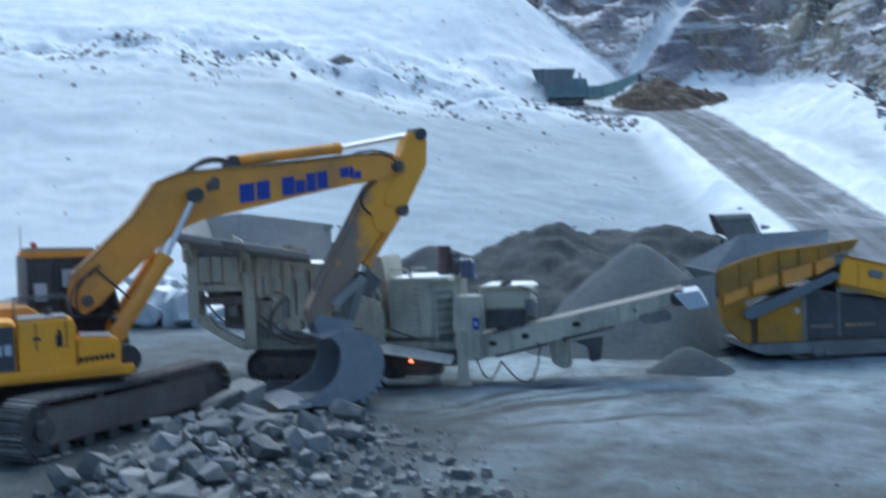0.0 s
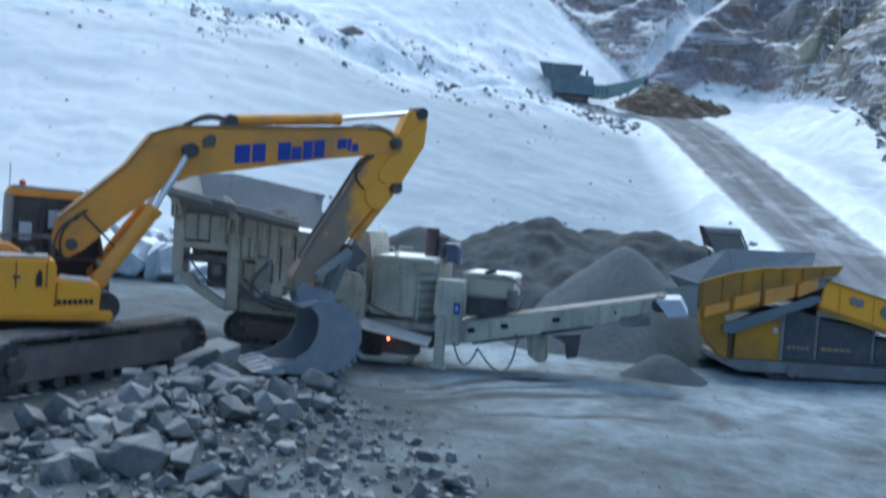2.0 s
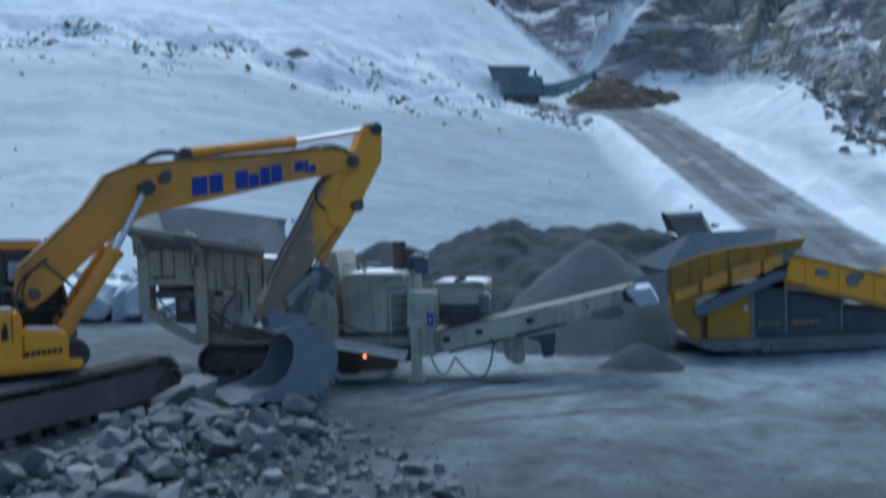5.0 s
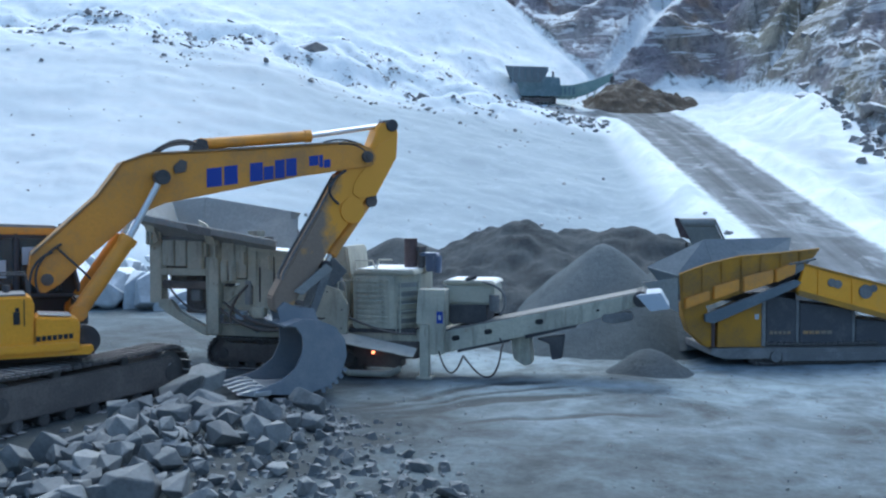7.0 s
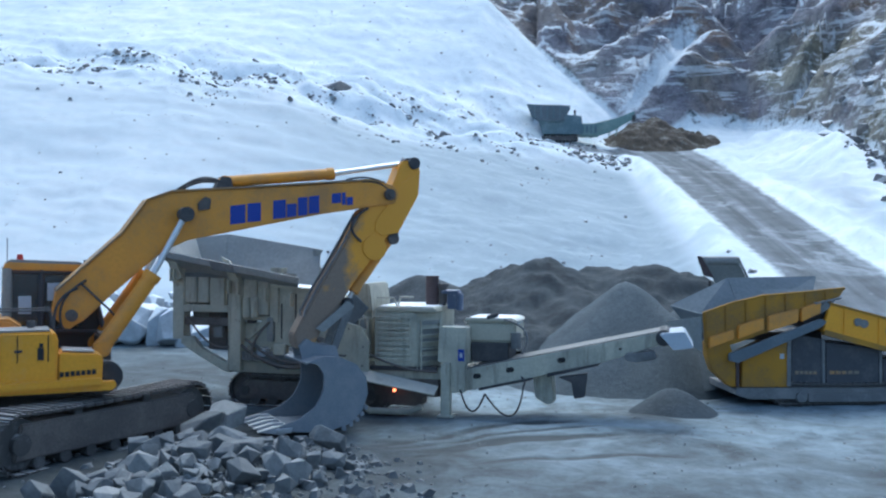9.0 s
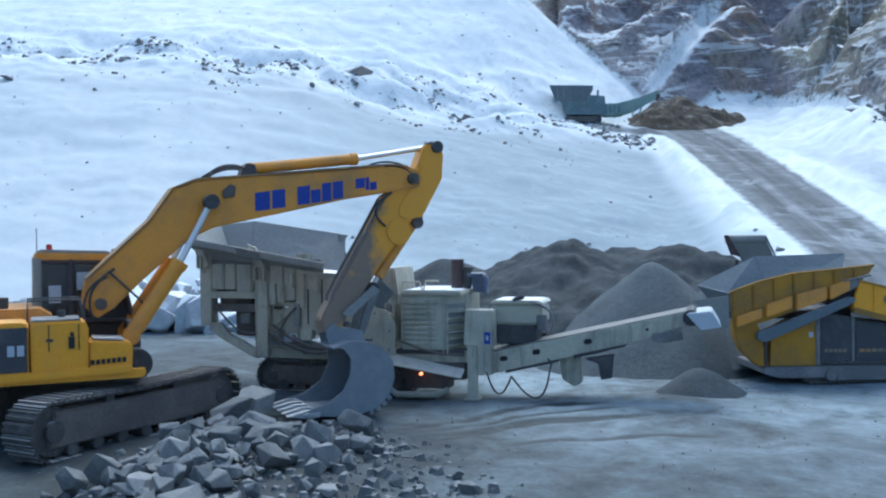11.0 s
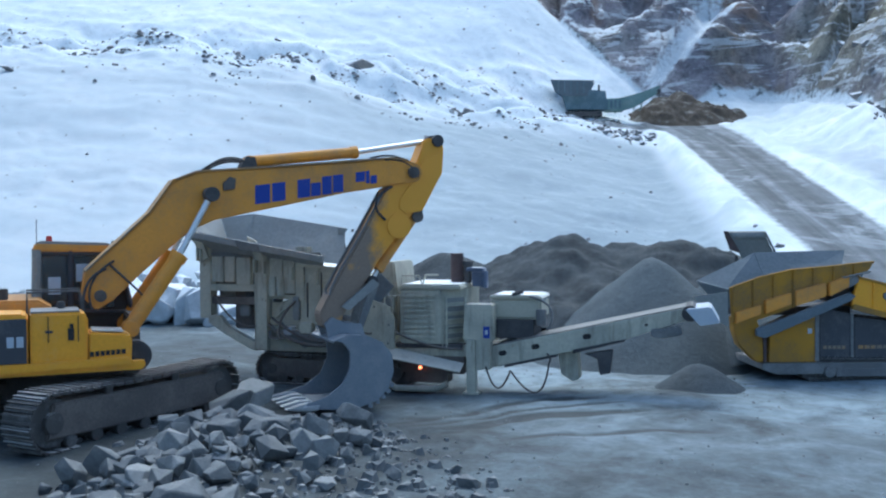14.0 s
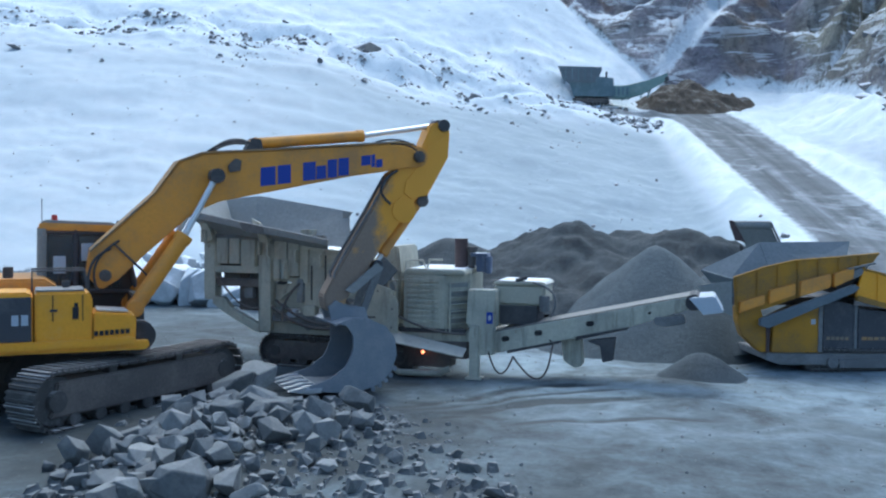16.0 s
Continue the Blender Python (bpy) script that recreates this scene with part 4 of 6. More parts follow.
    rod(b, (0.48, -1.32, 1.42), (0.48, -0.95, 1.42), 0.27, 24)
    part("hose_guard", b, "rubber", ex, bevel=0.03)
    # boom
    outline = [(-0.12, 2.18), (0.18, 2.36), (0.70, 2.86), (1.57, 3.63), (2.05, 3.85), (4.70, 4.40), (5.96, 4.60), (6.36, 4.66), (6.46, 4.86), (6.34, 5.04), (6.10, 5.10), (5.70, 5.13), (4.22, 4.98), (2.83, 4.87), (1.73, 4.78), (1.28, 4.60), (0.84, 3.98), (-0.31, 2.90), (-0.38, 2.45)]
    b = B()
    prism(b, outline, -0.31, 0.31)
    boom = part("boom", b, "yellow", ex, "worn yellow cranked boom with blue lettering shapes", bevel=0.03)
    b = B()
    prism(b, [(-0.31, 2.93), (0.84, 4.01), (1.28, 4.63), (1.73, 4.81), (2.83, 4.90), (5.70, 5.16), (6.10, 5.13), (6.1, 5.10), (5.70, 5.125), (2.83, 4.865), (1.73, 4.775), (1.28, 4.59), (0.84, 3.97), (-0.31, 2.89)], -0.35, 0.35)
    part("top_flange", b, "arm", boom, "dusty top flange", bevel=0)
    for s, zz, r in ((2.0, 4.35, 0.13), (-0.05, 2.45, 0.11), (6.22, 4.85, 0.12)):
        b = B()
        rod(b, (s, -0.42, zz), (s, 0.42, zz), r, 20)
        rod(b, (s, -0.46, zz), (s, 0.46, zz), r * 0.55, 16)
        part("pivot_pin", b, "track_frame", boom, "greasy dusty pivot")
    b = B()
    prism(b, [(2.24, 4.42), (2.46, 4.46), (2.48, 4.66), (2.36, 4.7), (2.22, 4.56)], -0.36, -0.30)
    part("boom_lug", b, "track_frame", boom)
    # blue lettering as plain shapes: x, width, height share
    tilt = math.atan2(4.62 - 4.25, 5.9 - 2.9)
    for x, w, lo, hi in ((2.86, 0.30, 0, 1), (3.20, 0.27, 0, 1), (3.72, 0.26, 0, 1), (4.0, 0.2, 0, .72), (4.23, 0.2, 0.0, 1), (4.46, 0.22, 0.04, 1), (4.95, 0.2, 0.45, 1), (5.17, 0.08, 0.3, 1.0), (5.27, 0.14, 0.25, 0.7)):
        b = B()
        base = 4.17 + (x - 2.9) * math.tan(tilt) * 1.15
        hh = 0.37
        prism(b, [(x, base + lo * hh), (x + w, base + lo * hh + w * math.tan(tilt)), (x + w, base + hi * hh + w * math.tan(tilt)), (x, base + hi * hh)], -0.318, -0.305)
        part("letter_shape", b, "blue", boom, "blue painted letter shape", bevel=0)
    # rams
    for yy in (-0.55, 0.55):
        ram(ex, (0.45, yy, 1.85), (1.36, yy, 3.2), (1.96, yy, 4.34), 0.15, 0.06, "boom_ram", "yellow boom ram")
    ram(ex, (2.80, 0, 5.02), (5.07, 0, 5.27), (6.76, 0, 5.56), 0.115, 0.055, "arm_ram", "yellow arm ram on top of the boom")
    b = B()
    prism(b, [(2.55, 4.8), (2.95, 4.88), (2.9, 5.1), (2.72, 5.12)], -0.2, 0.2)
    part("ram_bracket", b, "dark", boom)
    # hoses
    b = B()
    for i, (yy, up) in enumerate(((-0.18, 0.16), (-0.06, 0.2), (0.08, 0.13), (0.2, 0.18))):
        b = B()
        tube(b, arc((1.85 + 0.05 * i, yy, 4.82), (2.85, yy, 4.95), (0.0, 0, up)), 0.022)
        part("hose", b, "rubber", boom, "black hydraulic hose", bevel=0)
    for p, q, sag in (((5.3, -0.2, 5.13), (6.3, -0.22, 5.02), (0, 0, 0.12)), ((5.6, -0.3, 5.1), (6.35, -0.3, 4.75), (0.1, 0, 0.12))):
        b = B()
        tube(b, arc(p, q, sag), 0.02)
        part("hose", b, "rubber", boom, "black hydraulic hose", bevel=0)
    b = B()
    tube(b, arc((5.75, -0.3, 4.55), (5.6, -0.3, 3.85), (-0.3, -0.05, 0.0), 14), 0.028)
    part("arm_hose", b, "rubber", ex, "looped black hose", bevel=0)
    # arm
    b = B()
    prism(b, [(6.40, 5.20), (6.55, 5.58), (6.85, 5.62), (6.98, 5.42), (6.94, 4.86), (6.46, 4.02), (6.27, 4.04), (6.05, 3.70), (5.47, 2.98), (5.03, 2.34), (4.76, 2.0), (4.58, 1.66), (4.40, 1.58), (4.22, 1.68), (4.19, 1.95), (4.38, 2.30), (4.68, 2.82), (5.16, 3.63), (5.64, 4.50), (5.85, 4.62), (6.15, 4.68)], -0.24, 0.24)
    arm = part("arm", b, "dipper", ex, "dust-covered yellow dipper arm", bevel=0.03)
    b = B()
    prism(b, [(6.93, 5.34), (6.91, 4.87), (6.44, 4.04), (6.08, 3.97), (5.92, 4.08), (5.94, 4.30), (6.28, 4.72), (6.46, 5.08)], -0.265, -0.24)
    part("cheek_plate", b, "dipper", arm, "yellow cheek plate", bevel=0.01)
    b = B()
    rod(b, (6.82, -0.3, 5.54), (6.82, 0.3, 5.54), 0.13, 18)
    part("arm_pin", b, "dark", arm)
    for k_, yy in ((0.0, -0.20), (0.07, -0.06), (0.0, 0.10)):
        b = B()
        tube(b, [(5.60 - k_, yy, 4.44), (5.12 - k_, yy, 3.62), (4.64 - k_, yy, 2.82), (4.42 - k_, yy, 2.42), (4.40, yy, 2.30)], 0.022)
        part("arm_pipe", b, "grey_steel", arm, "dusty hydraulic pipe", bevel=0)
    b = B()
    rod(b, (5.92, -0.27, 3.72), (5.92, -0.24, 3.72), 0.27, 28)
    part("boss_plate", b, "dipper", arm, "round dusty yellow boss plate", bevel=0.008)
    ram(ex, (6.36, -0.02, 3.95), (5.52, -0.02, 2.80), (5.38, -0.02, 2.56), 0.115, 0.05, "bucket_ram", "yellow bucket ram")
    b = B()
    rod(b, (6.38, -0.2, 3.92), (6.38, 0.2, 3.92), 0.13, 14)
    box(b, (6.42, 0, 4.02), (0.18, 0.3, 0.2))
    part("ram_lug", b, "track_frame", arm)
    for yy in (-0.33, 0.33):
        b = B()
        prism(b, [(5.30, 2.62), (5.45, 2.50), (4.78, 1.98), (4.60, 2.06)], yy - 0.03, yy + 0.03)
        part("tipping_link", b, "plate", ex)
        b = B()
        prism(b, [(5.28, 2.58), (5.44, 2.46), (5.06, 1.50), (4.90, 1.5)], yy * 0.8 - 0.03, yy * 0.8 + 0.03)
        part("bucket_link", b, "grey_steel", ex)
    # bucket
    def bk(pts):
        return [(3.35 + (x - 3.35) * 0.88, z * 0.95) for x, z in pts]

    shell = bk([(4.40, 1.50), (4.75, 1.60), (5.2, 1.56), (5.58, 1.40), (5.80, 1.12), (5.84, 0.78), (5.72, 0.45), (5.45, 0.2), (5.0, 0.08), (4.4, 0.08), (3.75, 0.14)])
    inner = [(x + (4.55 - x) * 0.045, z + (0.7 - z) * 0.06) for x, z in shell]
    b = B()
    prism(b, shell + inner[::-1], -0.80, 0.80)
    bucket = part("bucket", b, "bucket", ex, "scoured grey digging bucket with bright worn lip", bevel=0)
    for yy in (-0.81, 0.79):
        b = B()
        prism(b, bk([(4.42, 1.51), (4.8, 1.62), (5.22, 1.58), (5.6, 1.42), (5.83, 1.13), (5.87, 0.78), (5.74, 0.43), (5.46, 0.17), (5.0, 0.05), (4.4, 0.05), (3.8, 0.11), (3.78, 0.22), (4.25, 0.34), (4.62, 0.58), (4.80, 0.92), (4.80, 1.25), (4.65, 1.45)]), yy - 0.025, yy + 0.025)
        part("side_plate", b, "bucket", bucket, bevel=0.008)
    b = B()
    for yy in (-0.27, 0.27):
        prism(b, [(4.34, 1.42), (4.26, 1.72), (4.42, 1.86), (4.7, 1.72), (5.05, 1.70), (5.15, 1.40), (4.7, 1.42)], yy - 0.04, yy + 0.04)
    part("bucket_ear", b, "bucket", bucket, bevel=0.01)
    b = B()
    prism(b, [(3.62, 0.10), (3.95, 0.07), (3.98, 0.17), (3.66, 0.16)], -0.88, 0.88)
    part("cutting_lip", b, "bright_steel", bucket, "bright worn cutting lip", bevel=0.01)
    for i in range(5):
        b = B()
        yy = -0.74 + i * 0.37
        prism(b, [(3.30, 0.12), (3.75, 0.04), (3.92, 0.06), (3.92, 0.20), (3.72, 0.21)], yy - 0.08, yy + 0.08)
        part("tooth", b, "bright_steel", bucket, "worn bright tooth", bevel=0.01)
    for i in range(5):
        a = -0.1 + i * 0.2
        b = B()
        box(b, (4.72 + 0.85 * math.sin(a + 0.5), -0.84, 0.72 - 0.70 * math.cos(a + 0.5)), (0.09, 0.05, 0.09), Matrix.Rotation(-a, 4, "Y"))
        part("wear_block", b, "bucket", bucket, bevel=0.01)


excavator()


# ---- mobile jaw crusher ----
def crusher():
    cr = thing("mobile_crusher", pose(-6.58, 22.48, 0, 0, 0, -14), "dusty cream tracked jaw crusher with feed hopper and discharge conveyor", "crusher")
    crawler(cr, pose(3.55, 0.35, 0), 3.9, 0.78, 0.5, 44)
    crawler(cr, pose(3.55, 2.45, 0), 3.9, 0.78, 0.5, 44)
    # feed hopper: flared sheet sides
    b = B()
    slab(b, [(-0.12, -0.34, 3.66), (3.52, -0.30, 3.02), (3.3, 0.14, 2.70), (0.25, 0.14, 3.12)], 0.05)
    part("hopper_near_side", b, "plate", cr, "flared dusty grey hopper plate", bevel=0.01)
    b = B()
    prism(b, [(-0.14, 3.68), (3.54, 3.04), (3.53, 2.90), (1.9, 3.17), (-0.13, 3.54)], -0.40, -0.34)
    part("hopper_lip", b, "plate", cr, "bent dusty steel lip of the hopper", bevel=0.012)
    b = B()
    slab(b, [(1.35, -0.42, 3.42), (1.95, -0.42, 3.31), (2.0, -0.40, 3.12), (1.42, -0.40, 3.2)], 0.03)
    part("lip_patch", b, "grey_steel", cr, "welded dark patch plate", bevel=0.008)
    b = B()
    slab(b, [(-0.85, 3.0, 3.98), (0.15, 3.0, 4.08), (0.3, 2.4, 2.9), (-0.2, 2.4, 2.95)], 0.05)
    slab(b, [(0.15, 3.0, 4.08), (2.75, 3.0, 3.68), (2.95, 2.4, 2.75), (0.3, 2.4, 2.9)], 0.05)
    part("hopper_far_side", b, "plate", cr, "flared dusty grey hopper plate", bevel=0.01)
    b = B()
    prism(b, [(2.60, 3.70), (2.85, 3.66), (2.70, 3.45), (2.80, 3.2), (2.95, 3.0), (2.6, 3.0)], 2.88, 2.95)
    part("torn_edge", b, "plate", cr, bevel=0)
    b = B()
    slab(b, [(-0.05, -0.14, 3.68), (-0.85, 3.0, 3.98), (-0.2, 2.4, 2.95), (0.3, 0.2, 3.0)], 0.05)
    part("hopper_end", b, "plate", cr, "dusty grey hopper end plate", bevel=0.01)
    b = B()
    span(b, (0.3, 0.25, 2.35), (3.2, 2.4, 2.62))
    part("feeder_pan", b, "dark", cr)
    for x, z in ((0.22, 3.42), (0.30, 3.40), (1.70, 3.15), (1.92, 3.12), (2.62, 2.98), (3.22, 2.88)):
        b = B()
        prism(b, [(x, z - 0.2), (x + 0.05, z - 0.2), (x + 0.05, z - 0.5), (x, z - 0.5)], -0.2, 0.0)
        part("hopper_gusset", b, "cream", cr, bevel=0.006)
    b = B()
    span(b, (0.45, 0.02, 3.02), (3.3, 0.12, 3.12))
    part("hopper_sill", b, "grey_steel", cr, "dark dusty sill under the hopper", bevel=0.01)
    b = B()
    span(b, (0.5, 0.0, 2.20), (1.66, 0.16, 2.36))
    part("upper_beam", b, "cream", cr, bevel=0.012)
    b = B()
    span(b, (2.0, 0.16, 1.40), (2.74, 0.24, 1.98))
    part("lower_panel", b, "cream", cr, "olive dust-streaked lower panel", bevel=0.012)
    b = B()
    span(b, (1.02, 0.22, 1.30), (1.5, 0.7, 2.2))
    part("spring_box", b, "track_frame", cr, bevel=0.02)
    # side panels of the feeder
    for i, (x0, x1, z0, z1) in enumerate(((0.56, 0.86, 2.42, 3.02), (0.88, 1.16, 2.42, 3.02), (1.18, 1.56, 2.36, 3.0), (2.04, 2.36, 2.30, 2.98), (2.38, 2.66, 2.16, 2.95), (2.68, 2.90, 2.0, 2.9), (2.92, 3.3, 2.42, 2.88))):
        b = B()
        span(b, (x0, -0.06 + 0.012 * i, z0), (x1, 0.1, z1))
        part("side_panel", b, "cream", cr, "dusty cream side panel", bevel=0.015)
    b = B()
    span(b, (0.55, 0.3, 2.05), (1.5, 0.9, 2.4))
    part("feeder_drive", b, "grey_steel", cr, bevel=0.03)
    b = B()
    rod(b, (1.42, 0.3, 1.9), (1.42, 0.3, 2.3), 0.14, 16)
    part("spring", b, "dark", cr, bevel=0)
    b = B()
    rod(b, (2.15, 0.2, 1.95), (2.15, 0.2, 2.25), 0.12, 14)
    part("spring", b, "dark", cr, bevel=0)
    # posts and braces
    for x0, x1, z0, z1, yy in ((0.20, 0.50, 1.55, 3.25, 0.0), (1.66, 1.98, 0.85, 3.25, -0.06), (0.20, 0.50, 1.55, 3.2, 2.3), (1.66, 1.98, 0.85, 3.2, 2.3)):
        b = B()
        span(b, (x0, yy, z0), (x1, yy + 0.09, z1))
        span(b, (x0, yy + 0.09, z0), (x0 + 0.05, yy + 0.32, z1))
        span(b, (x1 - 0.05, yy + 0.09, z0), (x1, yy + 0.32, z1))
        part("post", b, "cream", cr, "cream steel channel post", bevel=0.012)
    b = B()
    prism(b, [(1.50, 3.5), (1.72, 3.4), (1.98, 2.9), (1.72, 2.95)], -0.12, -0.04)
    part("gusset", b, "cream", cr, bevel=0.01)
    b = B()
    prism(b, [(0.1, 3.45), (0.3, 3.5), (0.5, 3.0), (0.3, 2.9)], -0.12, -0.02)
    part("gusset", b, "cream", cr, bevel=0.01)
    b = B()
    span(b, (0.45, 0.05, 1.88), (1.7, 0.2, 2.06))
    span(b, (0.45, 2.3, 1.88), (1.7, 2.5, 2.06))
    span(b, (0.3, 0.1, 1.92), (0.45, 2.4, 2.04))
    part("cross_beam", b, "track_frame", cr, bevel=0.01)
    b = B()
    prism(b, [(0.42, 1.62), (0.72, 1.62), (0.95, 1.35), (1.70, 0.98), (1.70, 0.80), (1.55, 0.82), (0.78, 1.22), (0.42, 1.45)], 0.0, 0.16)
    part("swan_neck_brace", b, "cream", cr, bevel=0.012)
    b = B()
    prism(b, [(2.0, 1.62), (2.12, 1.56), (2.62, 2.0), (2.52, 2.08)], 0.1, 0.22)
    span(b, (1.98, 0.08, 2.02), (2.75, 0.24, 2.12))
    span(b, (1.98, 0.1, 1.42), (3.3, 0.3, 1.55))
    part("brace", b, "cream", cr, bevel=0.01)
    b = B()
    span(b, (1.6, 0.12, 0.80), (7.0, 0.36, 1.06))
    span(b, (1.6, 2.2, 0.80), (7.0, 2.44, 1.06))
    span(b, (1.7, 0.36, 0.82), (2.0, 2.2, 1.0))
    span(b, (4.7, 0.36, 0.82), (5.0, 2.2, 1.0))
    part("chassis", b, "cream", cr, "dusty cream chassis beams", bevel=0.015)
    b = B()
    prism(b, [(2.0, 1.1), (2.6, 1.12), (2.9, 0.9), (3.5, 1.06), (3.5, 1.2), (2.7, 1.3), (2.0, 1.3)], -0.02, 0.1)
    tube(b, arc((2.1, 0.0, 1.35), (3.2, -0.02, 1.3), (0, 0, -0.22)), 0.03)
    tube(b, arc((2.3, 0.0, 1.5), (3.4, -0.02, 1.2), (0, 0, -0.16)), 0.025)
    part("valve_block", b, "grey_steel", cr, bevel=0)
    # jaw body
    b = B()
    prism(b, [(2.76, 1.5), (4.0, 1.3), (4.3, 1.5), (4.35, 2.45), (4.1, 2.72), (2.78, 2.80)], 0.05, 1.0)
    jaw = part("crusher_housing", b, "cream", cr, "dusty cream crusher housing", bevel=0.03)
    b = B()
    prism(b, [(2.74, 2.79), (4.12, 2.70), (4.14, 2.76), (2.72, 2.86)], -0.02, 1.05)
    part("snowy_lid", b, "snowy", jaw, "lid dusted with snow", bevel=0.01)
    for x in (2.95, 3.3, 3.72):
        b = B()
        span(b, (x, 0.03, 1.62), (x + 0.03, 0.06, 2.66))
        part("panel_seam", b, "dark", jaw, bevel=0)
    b = B()
    rod(b, (3.95, 0.4, 2.86), (4.05, 0.4, 2.98), 0.06, 12)
    rod(b, (4.0, 0.4, 2.75), (4.0, 0.4, 2.92), 0.03, 10)
    part("work_lamp", b, "dark", jaw)
    b = B()
    rod(b, (4.45, 0.08, 1.85), (4.45, 0.3, 1.85), 0.55, 40)
    rod(b, (4.45, 0.12, 1.85), (4.45, 0.5, 1.85), 0.22, 24)
    part("flywheel", b, "plate", jaw, "heavy grey flywheel", bevel=0.02)
    b = B()
    prism(b, [(4.25, 2.2), (4.55, 2.62), (4.75, 2.9), (4.98, 2.9), (5.05, 2.3), (5.05, 1.2), (4.3, 1.1), (4.1, 1.5)], 0.32, 1.8)
    part("drive_guard", b, "cream", cr, "rounded cream belt guard", bevel=0.04)
    b = B()
    prism(b, [(4.40, 2.41), (4.74, 2.67), (5.07, 2.36), (4.67, 1.9)], 0.04, 0.08)
    part("guard_plate", b, "blue_steel", cr, bevel=0.01)
    b = B()
    span(b, (4.0, 0.1, 1.0), (4.9, 0.5, 1.4))
    prism(b, [(3.4, 1.05), (4.3, 1.0), (4.5, 1.5), (3.9, 1.7), (3.5, 1.55)], -0.05, 0.25)
    part("gear_housing", b, "grey_steel", cr, bevel=0.03)
    b = B()
    prism(b, [(4.22, 0.98), (5.12, 0.95), (5.14, 1.62), (4.95, 1.95), (4.6, 2.05), (4.3, 1.7)], -0.12, -0.04)
    part("drive_cover", b, "cream", cr, "cream cover plate over the belt drive", bevel=0.015)
    for x, z in ((4.4, 1.1), (4.98, 1.08), (5.0, 1.5), (4.66, 1.9)):
        b = B()
        rod(b, (x, -0.14, z), (x, -0.115, z), 0.025, 8)
        part("bolt", b, "grey_steel", cr, bevel=0)
    # clutter on the flank
    for x0, x1, z0, z1, y0, mt in ((2.62, 2.78, 1.55, 2.1, -0.04, "plate"), (2.8, 3.1, 1.25, 1.5, -0.08, "cream"), (3.12, 3.5, 1.1, 1.32, -0.06, "grey_steel"), (3.3, 3.9, 1.34, 1.6, -0.1, "cream"), (2.05, 2.3, 1.12, 1.4, -0.02, "cream"), (2.38, 2.6, 1.2, 1.36, -0.05, "white"), (4.3, 4.75, 1.2, 1.45, -0.1, "cream"), (4.55, 5.0, 1.5, 1.9, -0.02, "cream"), (1.2, 1.45, 1.6, 1.86, 0.1, "grey_steel")):
        b = B()
        span(b, (x0, y0, z0), (x1, y0 + 0.25, z1))
        part("flank_box", b, mt, cr, bevel=0.02)
    for p, q, sag, r in (((2.0, -0.05, 1.45), (3.6, -0.12, 1.02), (0, 0, -0.2), 0.04), ((2.1, -0.05, 1.6), (3.9, -0.12, 1.15), (0, 0, -0.25), 0.03), ((3.6, -0.1, 1.9), (4.6, -0.1, 1.3), (0.1, 0, -0.2), 0.03), ((2.7, -0.05, 2.0), (2.3, -0.1, 1.1), (-0.15, 0, 0), 0.03), ((0.6, -0.02, 2.1), (1.7, -0.05, 1.4), (0, 0, -0.25), 0.025), ((5.0, -0.05, 1.4), (6.7, -0.08, 1.0), (0, 0, -0.12), 0.025)):
        b = B()
        tube(b, arc(p, q, sag), r)
        part("flank_pipe", b, "track_frame", cr, bevel=0)
    for x in (2.12, 2.32):
        b = B()
        rod(b, (x, -0.02, 2.1), (x, -0.02, 2.55), 0.09, 14)
        part("coil_spring", b, "cream", cr, bevel=0)
    # engine housing with louvres, ladder and exhaust
    b = B()
    span(b, (5.22, 0.0, 1.08), (6.2, 1.7, 2.30))
    eng = part("engine_housing", b, "cream", cr, "cream engine housing with louvred side", bevel=0.03)
    b = B()
    prism(b, [(5.18, 2.30), (6.66, 2.30), (6.62, 2.42), (5.3, 2.42)], -0.03, 1.75)
    part("snowy_roof", b, "snowy", eng, "housing roof covered in snow", bevel=0.03)
    for i in range(9):
        b = B()
        z = 1.2 + i * 0.115
        prism(b, [(5.30, z), (6.08, z - 0.0), (6.08, z + 0.07), (5.30, z + 0.07)], -0.045, 0.005)
        part("louvre", b, "cream", eng, bevel=0.012)
    b = B()
    plan = [(6.2, 0.02), (6.64, 0.62), (6.66, 1.7), (6.2, 1.7)]
    lo, hi = [b.verts.new((x, y, 0.96)) for x, y in plan], [b.verts.new((x, y, 2.31)) for x, y in plan]
    b.faces.new(lo[::-1])
    b.faces.new(hi)
    for i in range(4):
        b.faces.new((lo[i], lo[(i + 1) % 4], hi[(i + 1) % 4], hi[i]))
    part("radiator_side", b, "cream", eng, bevel=0.02)
    for x, y in ((6.30, 0.06), (6.62, 0.50)):
        b = B()
        tube(b, [(x, y, 0.95), (x, y, 2.0), (x - 0.03, y + 0.06, 2.12)], 0.02)
        part("ladder_rail", b, "cream", eng, bevel=0)
    for i in range(7):
        b = B()
        rod(b, (6.30, 0.06, 1.02 + 0.15 * i), (6.62, 0.50, 1.02 + 0.15 * i), 0.016, 8)
        part("rung", b, "cream", eng, bevel=0)
    for i in range(5):
        b = B()
        slab(b, [(6.25, 0.10, 1.2 + 0.2 * i), (6.60, 0.58, 1.2 + 0.2 * i), (6.60, 0.58, 1.3 + 0.2 * i), (6.25, 0.10, 1.3 + 0.2 * i)], 0.02)
        part("grille_bar", b, "plate", eng, bevel=0)
    b = B()
    rod(b, (6.33, 0.9, 2.4), (6.33, 0.9, 3.05), 0.15, 20)
    rod(b, (6.33, 0.9, 3.05), (6.33, 0.9, 3.08), 0.165, 20)
